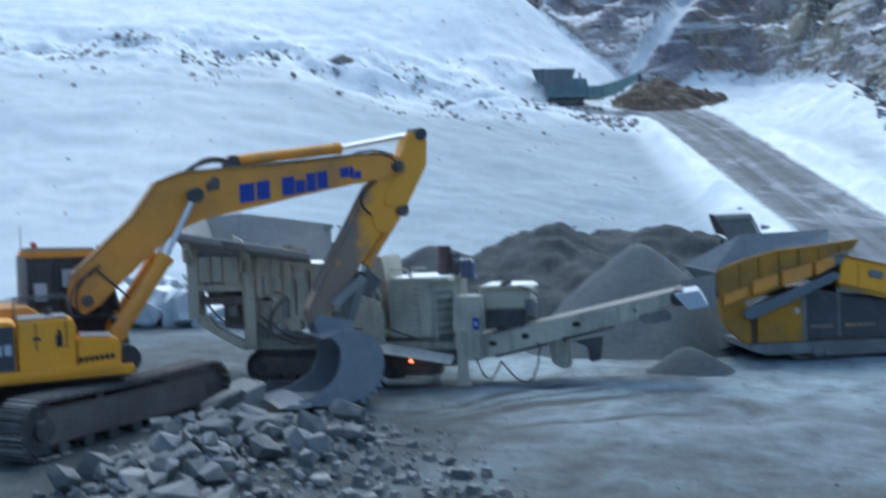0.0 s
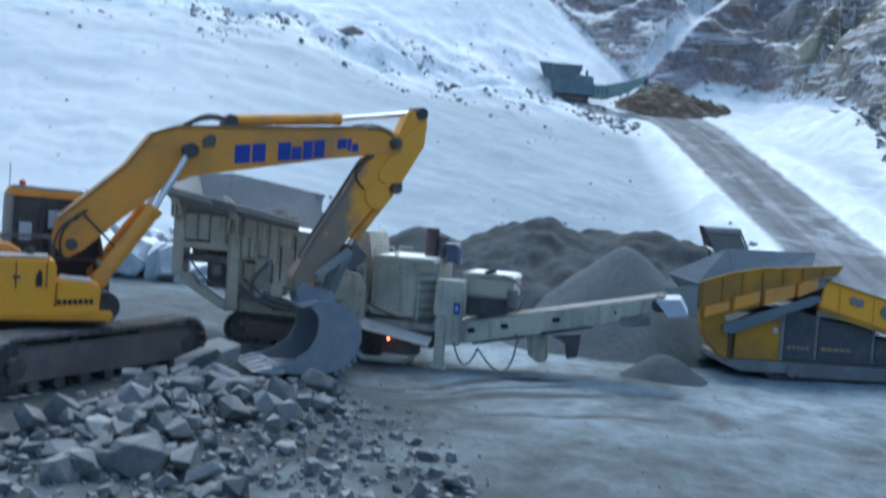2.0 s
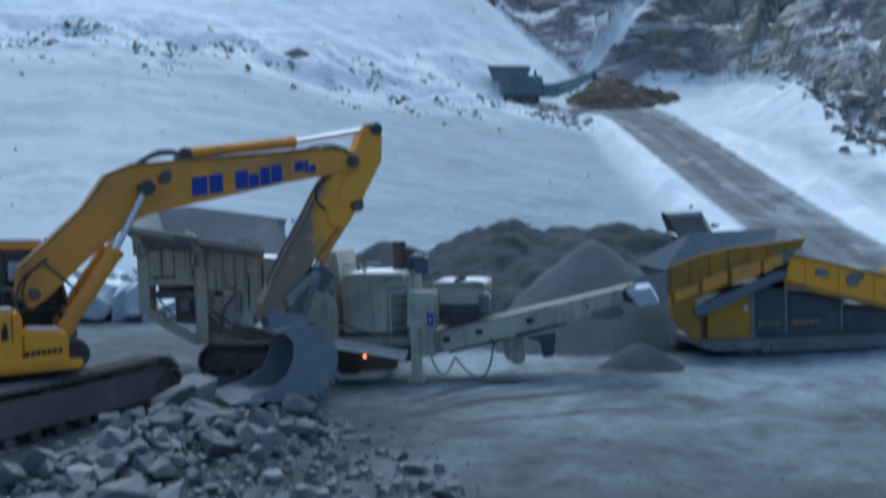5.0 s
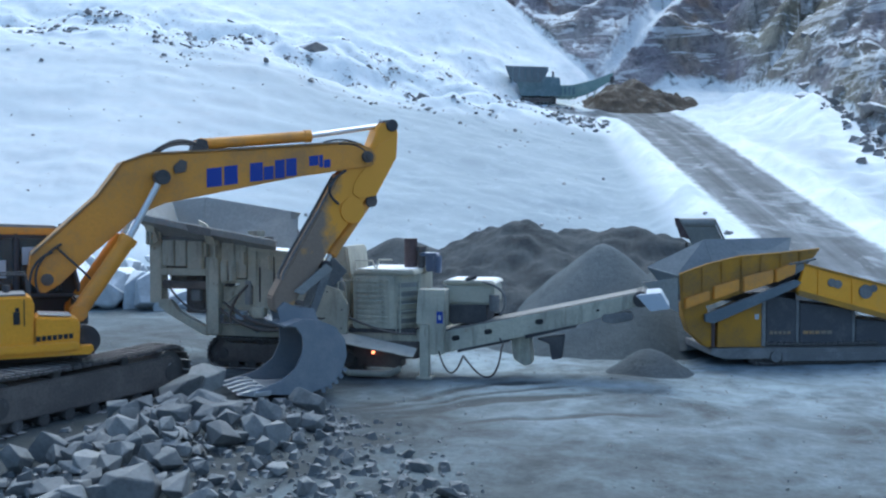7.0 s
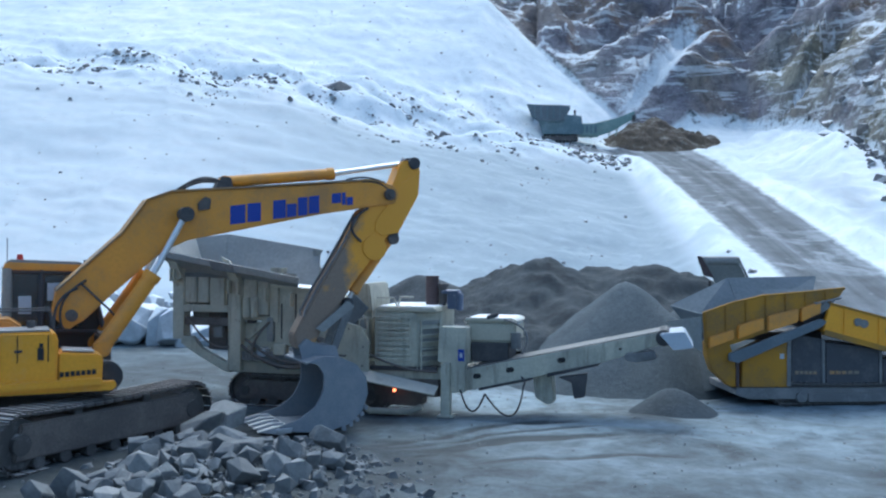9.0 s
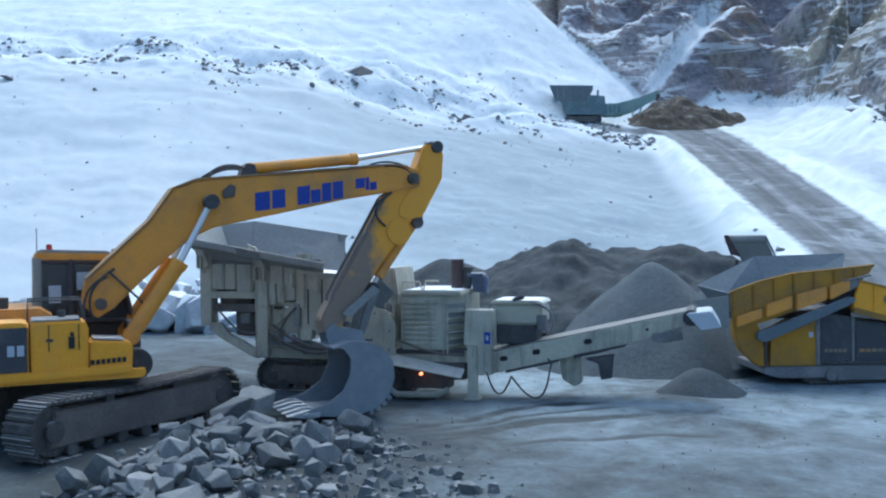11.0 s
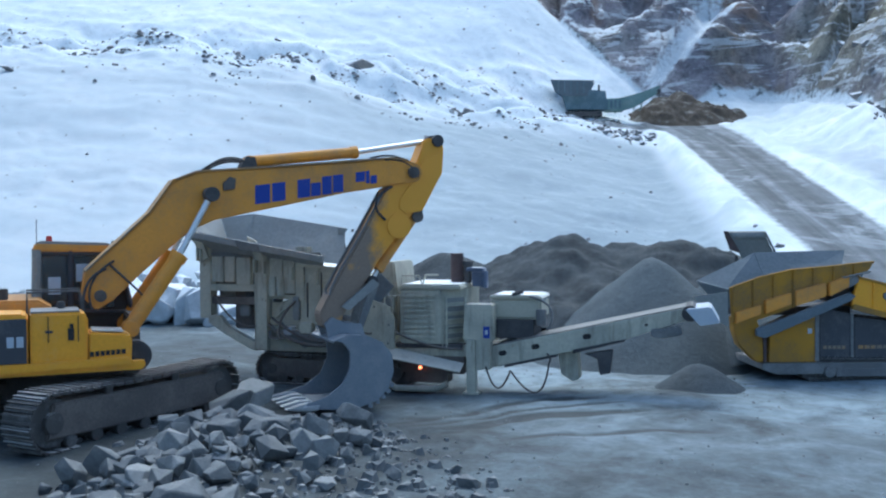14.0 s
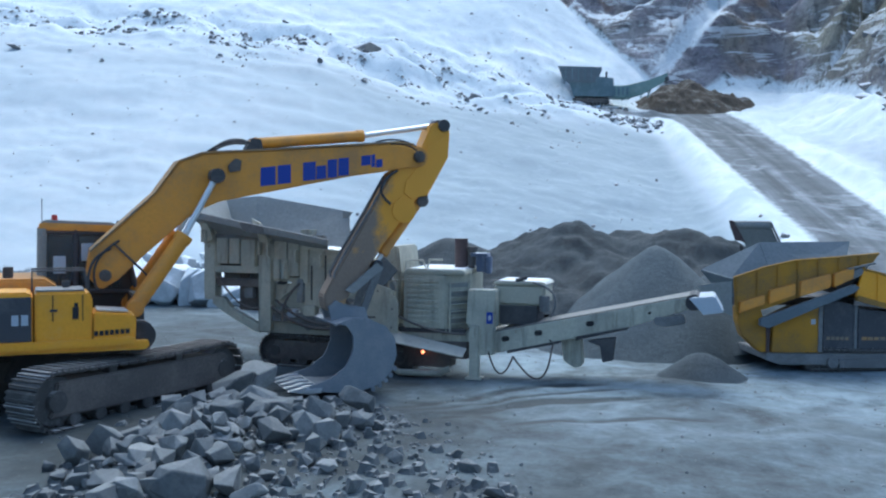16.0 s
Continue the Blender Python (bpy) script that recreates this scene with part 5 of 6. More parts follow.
    part("exhaust", b, "rust", eng, "rusty upright exhaust")
    b = B()
    rod(b, (6.58, 0.9, 2.4), (6.58, 0.9, 2.8), 0.09, 16)
    rod(b, (6.58, 0.9, 2.8), (6.58, 0.9, 2.9), 0.13, 16)
    part("air_filter", b, "dark", eng)
    b = B()
    box(b, (6.85, 1.0, 2.5), (0.3, 0.4, 0.35))
    box(b, (6.78, 0.9, 2.72), (0.4, 0.4, 0.08))
    rod(b, (7.0, 0.8, 2.3), (7.0, 0.8, 2.7), 0.08, 12)
    part("pump", b, "blue_pipe", eng, "blue pump dusted with snow", bevel=0.02)
    b = B()
    tube(b, [(5.25, 0.1, 2.42), (5.25, 0.1, 2.6), (5.65, 0.1, 2.6), (5.72, 0.1, 2.42)], 0.02)
    tube(b, [(5.75, 0.1, 2.42), (5.8, 0.1, 2.62), (6.1, 0.1, 2.62)], 0.02)
    tube(b, [(5.05, 0.05, 0.95), (5.05, 0.05, 2.15), (5.2, 0.05, 2.15)], 0.02)
    tube(b, [(4.85, 0.05, 1.4), (4.85, 0.05, 2.1), (5.05, 0.05, 2.15)], 0.02)
    part("handrail", b, "cream", eng, bevel=0)
    b = B()
    span(b, (5.1, 0.05, 0.98), (6.66, 0.4, 1.08))
    part("underside", b, "dark", eng, bevel=0.01)
    # control cabinet
    b = B()
    prism(b, [(6.68, 1.20), (7.34, 1.16), (7.34, 1.98), (6.72, 1.98)], 0.0, 0.5)
    cabi = part("control_cabinet", b, "cream", cr, "cream control cabinet with blue notice", bevel=0.02)
    b = B()
    span(b, (7.15, -0.012, 1.24), (7.29, 0.0, 1.5))
    part("blue_notice", b, "blue", cabi, "small blue and white notice", bevel=0)
    b = B()
    span(b, (7.19, -0.016, 1.32), (7.25, -0.011, 1.42))
    part("notice_mark", b, "white", cabi, bevel=0)
    b = B()
    span(b, (7.2, 0.5, 1.62), (8.35, 1.6, 2.08))
    gen = part("hydraulic_unit", b, "snowy", cr, "cream hydraulic unit under snow", bevel=0.05)
    b = B()
    prism(b, [(7.15, 2.08), (8.4, 2.08), (8.3, 2.17), (7.25, 2.17)], 0.45, 1.65)
    part("snow_cover", b, "snowy", gen, "snow lying on the lid", bevel=0.03)
    b = B()
    span(b, (7.35, 0.4, 1.2), (8.2, 1.4, 1.62))
    part("pump_bay", b, "dark", gen, bevel=0.02)
    b = B()
    tube(b, arc((8.1, 0.4, 2.15), (8.5, 0.4, 1.4), (0.28, 0, 0.1)), 0.025)
    part("hose", b, "grey_steel", gen, bevel=0)
    b = B()
    rod(b, (8.35, 0.5, 1.5), (8.35, 0.5, 1.85), 0.12, 12)
    part("filter_can", b, "grey_steel", gen)
    b = B()
    rod(b, (7.7, 0.5, 2.17), (7.95, 0.5, 2.25), 0.05, 10)
    part("filler_cap", b, "dark", gen)
    # lower walkway and skid
    b = B()
    slab(b, [(4.95, -0.42, 0.80), (6.72, -0.45, 0.52), (6.72, -0.05, 0.66), (4.95, 0.0, 0.98)], 0.03)
    part("walkway_plate", b, "cream", cr, "pale worn walkway plate", bevel=0.006)
    b = B()
    tube(b, [(4.98, -0.1, 0.86), (4.92, -0.1, 0.25), (5.15, -0.1, 0.08), (6.1, -0.1, 0.10), (6.35, -0.1, 0.22)], 0.075, 10)
    part("skid_bar", b, "cream", cr, "bent cream skid bar", bevel=0)
    b = B()
    span(b, (5.2, 0.05, 0.42), (6.7, 0.3, 0.8))
    span(b, (5.3, 0.1, 0.2), (6.3, 0.6, 0.5))
    part("belly_box", b, "track_frame", cr, bevel=0.02)
    b = B()
    rod(b, (5.72, -0.12, 0.56), (5.72, -0.05, 0.56), 0.035, 12)
    part("marker_lamp", b, "lamp", cr, "small glowing orange-red marker lamp")
    b = B()
    span(b, (6.78, -0.08, 0.02), (6.98, 0.14, 1.2))
    span(b, (6.70, -0.12, 0.0), (7.06, 0.18, 0.05))
    span(b, (6.98, 0.0, 0.55), (7.3, 0.3, 1.2))
    part("support_leg", b, "cream", cr, "cream support leg", bevel=0.012)
    # discharge conveyor
    slope = (1.95 - 0.95) / (11.5 - 7.0)

    def zc(x):
        return 0.98 + (x - 7.0) * slope
    for yy in (0.15, 1.35):
        b = B()
        prism(b, [(7.0, zc(7.0) - 0.48), (8.6, zc(8.6) - 0.46), (10.2, zc(10.2) - 0.42), (11.5, zc(11.5) - 0.26), (11.5, zc(11.5)), (7.0, zc(7.0))], yy, yy + 0.05)
        side = part("conveyor_side", b, "cream", cr, "cream conveyor side beam with round holes", bevel=0.01)
        if yy < 1:
            for x, w in ((7.55, 0.14), (8.28, 0.14), (9.4, 0.14), (10.65, 0.06)):
                b = B()
                rod(b, (x - w * 0.22, 0.135, zc(x) - 0.2), (x - w * 0.22, 0.152, zc(x) - 0.2), w * 0.42, 16)
                rod(b, (x + w * 0.22, 0.135, zc(x) - 0.19), (x + w * 0.22, 0.152, zc(x) - 0.19), w * 0.42, 16)
                part("hole", b, "black", side, bevel=0)
            for x in (8.8, 9.9, 10.9):
                b = B()
                span(b, (x, 0.125, zc(x) - 0.4), (x + 0.04, 0.15, zc(x) - 0.02))
                part("stiffener", b, "cream", side, bevel=0.004)
    b = B()
    slab(b, [(7.0, 0.2, zc(7.0) + 0.0), (11.6, 0.2, zc(11.6) + 0.0), (11.6, 1.35, zc(11.6) + 0.0), (7.0, 1.35, zc(7.0) + 0.0)], 0.02)
    part("conveyor_belt", b, "belt", cr, "dusty conveyor belt", bevel=0)
    b = B()
    prism(b, [(7.6, zc(7.6) - 0.52), (8.75, zc(8.75) - 0.5), (8.75, zc(8.75) - 0.45), (7.6, zc(7.6) - 0.46)], 0.1, 1.3)
    prism(b, [(9.1, zc(9.1) - 0.5), (10.2, zc(10.2) - 0.46), (10.2, zc(10.2) - 0.42), (9.1, zc(9.1) - 0.42)], 0.1, 1.3)
    part("return_belt", b, "rubber", cr, bevel=0)
    b = B()
    rod(b, (11.55, 0.1, zc(11.5) - 0.13), (11.55, 1.4, zc(11.5) - 0.13), 0.17, 22)
    part("head_drum", b, "dark", cr)
    b = B()
    prism(b, [(10.75, zc(10.75) - 0.3), (11.35, zc(11.3) - 0.36), (11.4, zc(11.3) - 0.52), (11.0, zc(11.0) - 0.55), (10.75, zc(10.75) - 0.45)], 0.05, 0.35)
    rod(b, (11.2, -0.02, zc(11.2) - 0.42), (11.2, 0.3, zc(11.2) - 0.42), 0.1, 14)
    part("belt_drive", b, "grey_steel", cr, "grey belt drive motor", bevel=0.015)
    b = B()
    slab(b, [(11.5, -0.05, zc(11.5) - 0.05), (11.95, -0.05, zc(11.5) + 0.0), (11.95, 1.3, zc(11.5) + 0.0), (11.5, 1.3, zc(11.5) - 0.05)], 0.03)
    slab(b, [(11.95, -0.05, zc(11.5)), (12.12, -0.05, zc(11.5) - 0.30), (12.12, 1.3, zc(11.5) - 0.30), (11.95, 1.3, zc(11.5))], 0.03)
    prism(b, [(11.45, zc(11.5) - 0.03), (11.95, zc(11.5)), (12.12, zc(11.5) - 0.3), (11.75, zc(11.5) - 0.36)], -0.07, -0.04)
    part("discharge_hood", b, "white", cr, "pale blue-white discharge hood", bevel=0.006)
    b = B()
    prism(b, [(9.35, 0.95), (9.95, 1.05), (9.9, 0.55), (9.68, 0.5), (9.62, 0.85)], 0.1, 0.3)
    part("drop_bracket", b, "dark", cr, bevel=0.01)
    b = B()
    prism(b, [(8.75, 0.9), (9.15, 1.0), (9.2, 0.35), (9.05, 0.3), (8.8, 0.45)], 0.4, 0.9)
    part("support_foot", b, "cream", cr, bevel=0.015)
    b = B()
    tube(b, arc((7.2, 0.0, 0.62), (7.75, 0.0, 0.55), (0, -0.05, -0.42), 12), 0.02)
    tube(b, arc((7.75, 0.0, 0.55), (8.6, 0.0, 0.75), (0.15, -0.05, -0.55), 14), 0.02)
    tube(b, arc((8.6, 0.0, 0.75), (8.55, 0.0, 0.95), (0.05, 0, 0), 4), 0.02)
    part("loose_hose", b, "rubber", cr, "hanging black hoses", bevel=0)


crusher()


# ---- mobile screening machine ----
def screener():
    sc = thing("mobile_screener", pose(6.0, 22.5, 0, 0, 0, 3), "dusty ochre-yellow tracked screening machine with steel feed hopper", "screening machine")
    # hopper: ribbed outer side and grey inner faces
    top = [(0.18, 2.20), (0.9, 2.45), (1.65, 2.62), (2.6, 2.70), (3.62, 2.80)]
    b = B()
    prism(b, top + [(3.50, 2.62), (2.90, 2.22), (2.2, 1.92), (0.95, 1.48), (0.24, 1.34)], -0.12, -0.06)
    hop = part("hopper_side", b, "ochre", sc, "ribbed ochre hopper side", bevel=0.008)
    for i in range(7):
        x = 0.24 + i * 0.48
        zt = np.interp(x, [p[0] for p in top], [p[1] for p in top])
        zb = np.interp(x, [0.22, 1.7, 2.72, 3.5], [1.4, 1.75, 2.16, 2.62])
        b = B()
        span(b, (x, -0.17, zb), (x + 0.035, -0.12, zt))
        part("rib", b, "ochre", hop, bevel=0.006)
    b = B()
    tube(b, [(x, -0.1, z) for x, z in top], 0.035)
    part("rim", b, "ochre", hop, bevel=0)
    for x0, x1, z0, z1 in ((0.3, 0.9, 1.5, 1.72), (1.0, 1.62, 1.72, 2.0), (1.72, 2.45, 1.9, 2.22), (2.52, 3.0, 2.12, 2.4)):
        b = B()
        prism(b, [(x0, z0 - 0.12), (x1, z0 + 0.1), (x1, z1 + 0.1), (x0, z1 - 0.08)], -0.22, -0.05)
        part("lower_panel", b, "yellow", hop, "brighter yellow folded panel", bevel=0.02)
    b = B()
    slab(b, [(0.22, 2.6, 2.25), (1.74, 2.6, 2.97), (1.9, 1.9, 1.9), (0.5, 1.9, 1.7)], 0.05)
    slab(b, [(1.74, 2.6, 2.97), (4.16, 2.6, 3.02), (3.7, 1.9, 2.2), (1.9, 1.9, 1.9)], 0.05)
    part("hopper_far_side", b, "blue_steel", sc, "smooth blue-grey inner hopper plate", bevel=0.01)
    b = B()
    slab(b, [(0.2, -0.08, 2.18), (3.6, -0.08, 2.78), (3.4, 0.6, 2.0), (0.6, 0.6, 1.6)], 0.04)
    part("hopper_near_lining", b, "blue_steel", sc, bevel=0.01)
    b = B()
    slab(b, [(0.18, -0.1, 2.2), (0.22, 2.6, 2.25), (0.5, 1.9, 1.7), (0.6, 0.4, 1.6)], 0.04)
    part("hopper_end", b, "blue_steel", sc, bevel=0.01)
    b = B()
    slab(b, [(0.16, -0.05, 2.12), (-0.62, 0.2, 2.0), (-0.12, 0.1, 1.45), (0.18, -0.05, 1.28)], 0.03)
    part("dust_flap", b, "plate", sc, "pale hanging dust flap", bevel=0.004)
    b = B()
    span(b, (0.5, 0.6, 1.5), (3.4, 1.9, 1.7))
    part("feeder", b, "dark", sc, bevel=0.02)
    b = B()
    prism(b, [(0.75, 1.10), (0.95, 1.04), (2.98, 1.90), (3.1, 2.02), (2.95, 2.08), (0.75, 1.26)], -0.34, -0.2)
    part("fold_conveyor_beam", b, "blue_steel", sc, "blue-grey slanting conveyor beam", bevel=0.015)
    b = B()
    prism(b, [(0.28, 1.52), (0.8, 1.6), (0.95, 1.1), (1.1, 0.45), (0.85, 0.45), (0.42, 0.85), (0.3, 1.2)], -0.1, 0.25)
    leg = part("front_leg", b, "ochre", sc, "ochre sloping front frame", bevel=0.02)
    b = B()
    span(b, (0.98, -0.13, 0.46), (1.06, 0.0, 1.1))
    part("dark_edge", b, "rust", leg, bevel=0.01)
    b = B()
    prism(b, [(1.12, 0.44), (2.30, 0.44), (2.32, 1.6), (1.95, 1.52), (1.14, 1.12)], -0.1, 0.9)
    boxy = part("tool_housing", b, "ochre", sc, "ochre side housing with white notice", bevel=0.02)
    b = B()
    span(b, (2.05, -0.112, 1.12), (2.15, -0.1, 1.24))
    part("notice", b, "white", boxy, "small white notice", bevel=0)
    b = B()
    span(b, (2.22, -0.12, 0.46), (2.32, -0.09, 1.55))
    part("pale_edge", b, "grey_steel", boxy, bevel=0.006)
    for x0, x1, zt, lab in ((2.36, 3.14, 1.72, 0.55), (3.2, 4.55, 1.5, 0.75), (4.62, 6.2, 1.1, 0)):
        b = B()
        prism(b, [(x0, 0.44), (x1, 0.44), (x1, zt - 0.15), (x0, zt)], -0.02, 1.6)
        bay = part("engine_bay_panel", b, "charcoal", sc, "dusty dark engine bay panel", bevel=0.02)
        if lab:
            for i in range(5):
                b = B()
                xs = x0 + 0.1 + i * lab / 5
                span(b, (xs, -0.03, 0.74), (xs + lab / 5 - 0.03, -0.018, 0.82))
                part("name_bar", b, "arm", bay, bevel=0)
        b = B()
        span(b, (x1 - 0.03, -0.04, 0.46), (x1 + 0.04, 0.02, zt - 0.15))
        part("bay_post", b, "grey_steel", bay, bevel=0.006)
    b = B()
    prism(b, [(0.95, 0.28), (1.3, 0.16), (6.6, 0.14), (6.6, 0.42), (0.98, 0.43)], -0.15, 1.9)
    part("chassis", b, "grey_steel", sc, "dusty grey chassis beam", bevel=0.02)
    crawler(sc, pose(3.6, 0.12, 0), 3.4, 0.55, 0.4, 44)
    crawler(sc, pose(3.6, 1.75, 0), 3.4, 0.55, 0.4, 44)
    b = B()
    rod(b, (2.56, -0.2, 0.22), (2.56, 0.0, 0.22), 0.14, 20)
    part("wheel_hub", b, "grey_steel", sc)
    b = B()
    span(b, (2.7, -0.2, 0.1), (6.3, -0.12, 0.30))
    part("track_guard", b, "grey_steel", sc, bevel=0.01)
    # inclined screen box
    b = B()
    prism(b, [(3.22, 2.45), (6.45, 1.62), (6.45, 1.0), (6.2, 0.95), (3.05, 1.78)], -0.2, -0.1)
    deck = part("screen_box", b, "yellow_body", sc, "yellow inclined screen box", bevel=0.015)
    b = B()
    prism(b, [(3.1, 1.82), (3.06, 1.70), (6.2, 0.86), (6.25, 0.97)], -0.24, -0.1)
    prism(b, [(3.22, 2.47), (3.2, 2.42), (6.45, 1.58), (6.47, 1.64)], -0.24, -0.1)
    part("flange", b, "ochre", deck, bevel=0.008)
    for x, z, r in ((3.9, 2.0, 0.1), (4.05, 1.96, 0.1), (4.75, 1.78, 0.17), (4.95, 1.86, 0.09), (5.7, 1.42, 0.12), (5.85, 1.38, 0.12)):
        b = B()
        rod(b, (x, -0.235, z), (x, -0.19, z), r, 18)
        part("cover_disc", b, "grey_steel", deck, "greasy grey round cover", bevel=0.006)
    for x in (3.55, 4.4, 5.3, 6.1):
        b = B()
        z = 2.45 - (x - 3.22) * 0.257
        span(b, (x, -0.23, z - 0.64), (x + 0.04, -0.19, z - 0.02))
        part("rib", b, "yellow_body", deck, bevel=0.006)
    b = B()
    slab(b, [(3.22, -0.1, 2.40), (6.45, -0.1, 1.57), (6.45, 1.7, 1.57), (3.22, 1.7, 2.40)], 0.04)
    part("top_cover", b, "snowy", deck, "snow-dusted top cover", bevel=0.01)
    b = B()
    prism(b, [(3.22, 2.45), (6.45, 1.62), (6.45, 1.0), (3.05, 1.78)], 1.65, 1.75)
    part("far_side", b, "ochre", deck, bevel=0.01)
    b = B()
    prism(b, [(2.7, 2.28), (3.15, 2.48), (3.35, 2.4), (3.0, 2.2)], -0.2, 1.2)
    slab(b, [(2.85, -0.25, 2.42), (3.5, -0.25, 2.56), (3.5, 0.3, 2.6), (2.85, 0.3, 2.46)], 0.03)
    part("feed_chute", b, "grey_steel", sc, "pale grey feed chute", bevel=0.01)
    # added dark box that stands in for the shade under the chute
    b = B()
    prism(b, [(2.65, 2.15), (3.2, 2.35), (3.05, 1.78), (2.75, 1.85)], 0.1, 1.2)
    part("chute_shadow_box", b, "dark", sc, bevel=0)
    b = B()
    prism(b, [(6.2, 1.9), (7.3, 2.3), (7.6, 2.1), (6.6, 1.4)], 0.4, 1.2)
    part("rear_conveyor", b, "ochre", sc, "ochre rear conveyor frame", bevel=0.02)


screener()


# ---- belt conveyor behind the screening machine ----
bc = thing("belt_conveyor", pose(8.35, 30.2, 0), "inclined steel belt conveyor with dusty grey belt", "conveyor")
bb = B()
slab(bb, [(0.0, 0.0, 3.46), (1.05, 0.0, 3.46), (2.6, 0.9, 0.9), (1.55, 0.9, 0.9)], 0.06)
part("belt", bb, "plate", bc, "flat dusty grey belt", bevel=0.01)
for x in (-0.06, 1.05):
    bb = B()
    slab(bb, [(x, -0.08, 3.46), (x + 0.07, -0.08, 3.46), (x + 1.62, 0.82, 0.9), (x + 1.55, 0.82, 0.9)], 0.12)
    part("side_beam", bb, "plate", bc, bevel=0.01)
bb = B()
rod(bb, (-0.1, 0.12, 3.36), (1.15, 0.12, 3.36), 0.14, 20)
part("head_drum", bb, "plate", bc)
bb = B()
slab(bb, [(-0.2, -0.02, 3.5), (-0.06, -0.02, 3.5), (0.34, -0.02, 2.8), (0.0, -0.02, 2.9)], 0.05)
part("side_guard", bb, "rust", bc, "rusty steel side guard", bevel=0.01)
for x, z in ((0.35, 2.7), (1.35, 2.7), (1.4, 1.2), (2.3, 1.2)):
    bb = B()
    rod(bb, (x, 0.6, 0), (x, 0.5, z), 0.05, 10)
    part("leg", bb, "dark", bc, bevel=0)


# ---- far teal crusher on the bench ----
def far_crusher():
    x0, y0 = 11.0, 93.0
    fc = thing("mobile_crusher", pose(x0, y0, height(x0, y0) - 0.05, 0, 0, -8) @ Matrix.Scale(0.82, 4), "faded teal tracked crusher parked on the snowy bench", "crusher")
    for yy in (0.0, 2.2):
        crawler(fc, pose(0.6, yy, 0), 4.4, 0.9, 0.5, 24)
    b = B()
    prism(b, [(-3.3, 4.55), (-2.9, 3.5), (-1.9, 2.6), (0.9, 2.5), (1.9, 4.3)], -0.6, -0.5)
    part("hopper_side", b, "blue_steel", fc, "grey-blue hopper side", bevel=0.03)
    b = B()
    prism(b, [(-3.3, 4.75), (-2.9, 3.5), (-1.9, 2.6), (0.9, 2.5), (1.9, 4.5)], 2.6, 2.7)
    part("hopper_side", b, "blue_steel", fc, bevel=0.03)
    b = B()
    slab(b, [(-3.0, -0.5, 4.6), (-3.0, 2.6, 4.8), (-2.5, 2.4, 2.9), (-2.5, -0.2, 2.9)], 0.1)
    part("hopper_end", b, "teal", fc, bevel=0.02)
    for i in range(5):
        b = B()
        span(b, (-2.4 + i * 0.75, -0.72, 2.8), (-2.3 + i * 0.75, -0.6, 4.4))
        part("rib", b, "teal", fc, bevel=0.01)
    b = B()
    prism(b, [(-2.0, 2.9), (1.0, 2.7), (1.6, 1.0), (-1.4, 1.0)], 0.0, 2.2)
    part("feeder_frame", b, "teal", fc, bevel=0.05)
    b = B()
    prism(b, [(0.8, 0.9), (3.4, 0.9), (3.2, 3.1), (1.2, 3.3)], -0.2, 2.3)
    part("crusher_housing", b, "teal", fc, bevel=0.06)
    b = B()
    span(b, (3.0, -0.1, 0.8), (5.2, 2.2, 2.2))
    part("engine_housing", b, "green", fc, "green engine housing", bevel=0.06)
    for i in range(4):
        b = B()
        span(b, (3.2 + i * 0.5, -0.14, 1.0), (3.5 + i * 0.5, -0.08, 2.0))
        part("louvre_panel", b, "teal", fc, bevel=0.02)
    b = B()
    prism(b, [(4.2, 0.6), (6.6, 1.3), (9.4, 2.9), (9.5, 3.7), (7.4, 2.9), (4.0, 2.1)], 0.5, 0.65)
    prism(b, [(4.2, 0.6), (6.6, 1.3), (9.4, 2.9), (9.5, 3.7), (7.4, 2.9), (4.0, 2.1)], 1.55, 1.7)
    part("conveyor_side", b, "green", fc, "faded green conveyor frame", bevel=0.02)
    b = B()
    slab(b, [(4.2, 0.65, 1.45), (9.5, 0.65, 3.15), (9.5, 1.55, 3.15), (4.2, 1.55, 1.45)], 0.05)
    part("conveyor_belt", b, "belt", fc, bevel=0)
    b = B()
    rod(b, (9.4, 0.45, 3.0), (9.4, 1.75, 3.0), 0.25, 16)
    part("head_drum", b, "dark", fc)
    for x, z in ((6.4, 1.7), (7.2, 2.0)):
        b = B()
        rod(b, (x, 0.6, 0.8), (x + 0.4, 0.6, z), 0.08, 8)
        part("strut", b, "green", fc, bevel=0)
    b = B()
    rod(b, (2.4, 0.4, 3.1), (2.4, 0.4, 3.9), 0.12, 12)
    part("exhaust", b, "dark", fc)


far_crusher()


def soil_heap(x, y, peaks, seed, label):
    heap("earth_mound", peaks, x - 9, x + 9, y - 6, y + 6, "soil", label, "soil heap", seed, 0.55, 0.15, 0.2, height(x - 1, y - 2))


soil_heap(23, 97, [(18.6, 96.2, 1.0, 0.42), (20.4, 96.8, 2.6, 0.55), (21.6, 97.0, 3.0, 0.62), (24.2, 97.2, 2.0, 0.55), (26.0, 97.2, 1.5, 0.6), (27.2, 97.0, 1.3, 0.8)], 61, "brown earth and rubble heap beside the parked crusher")


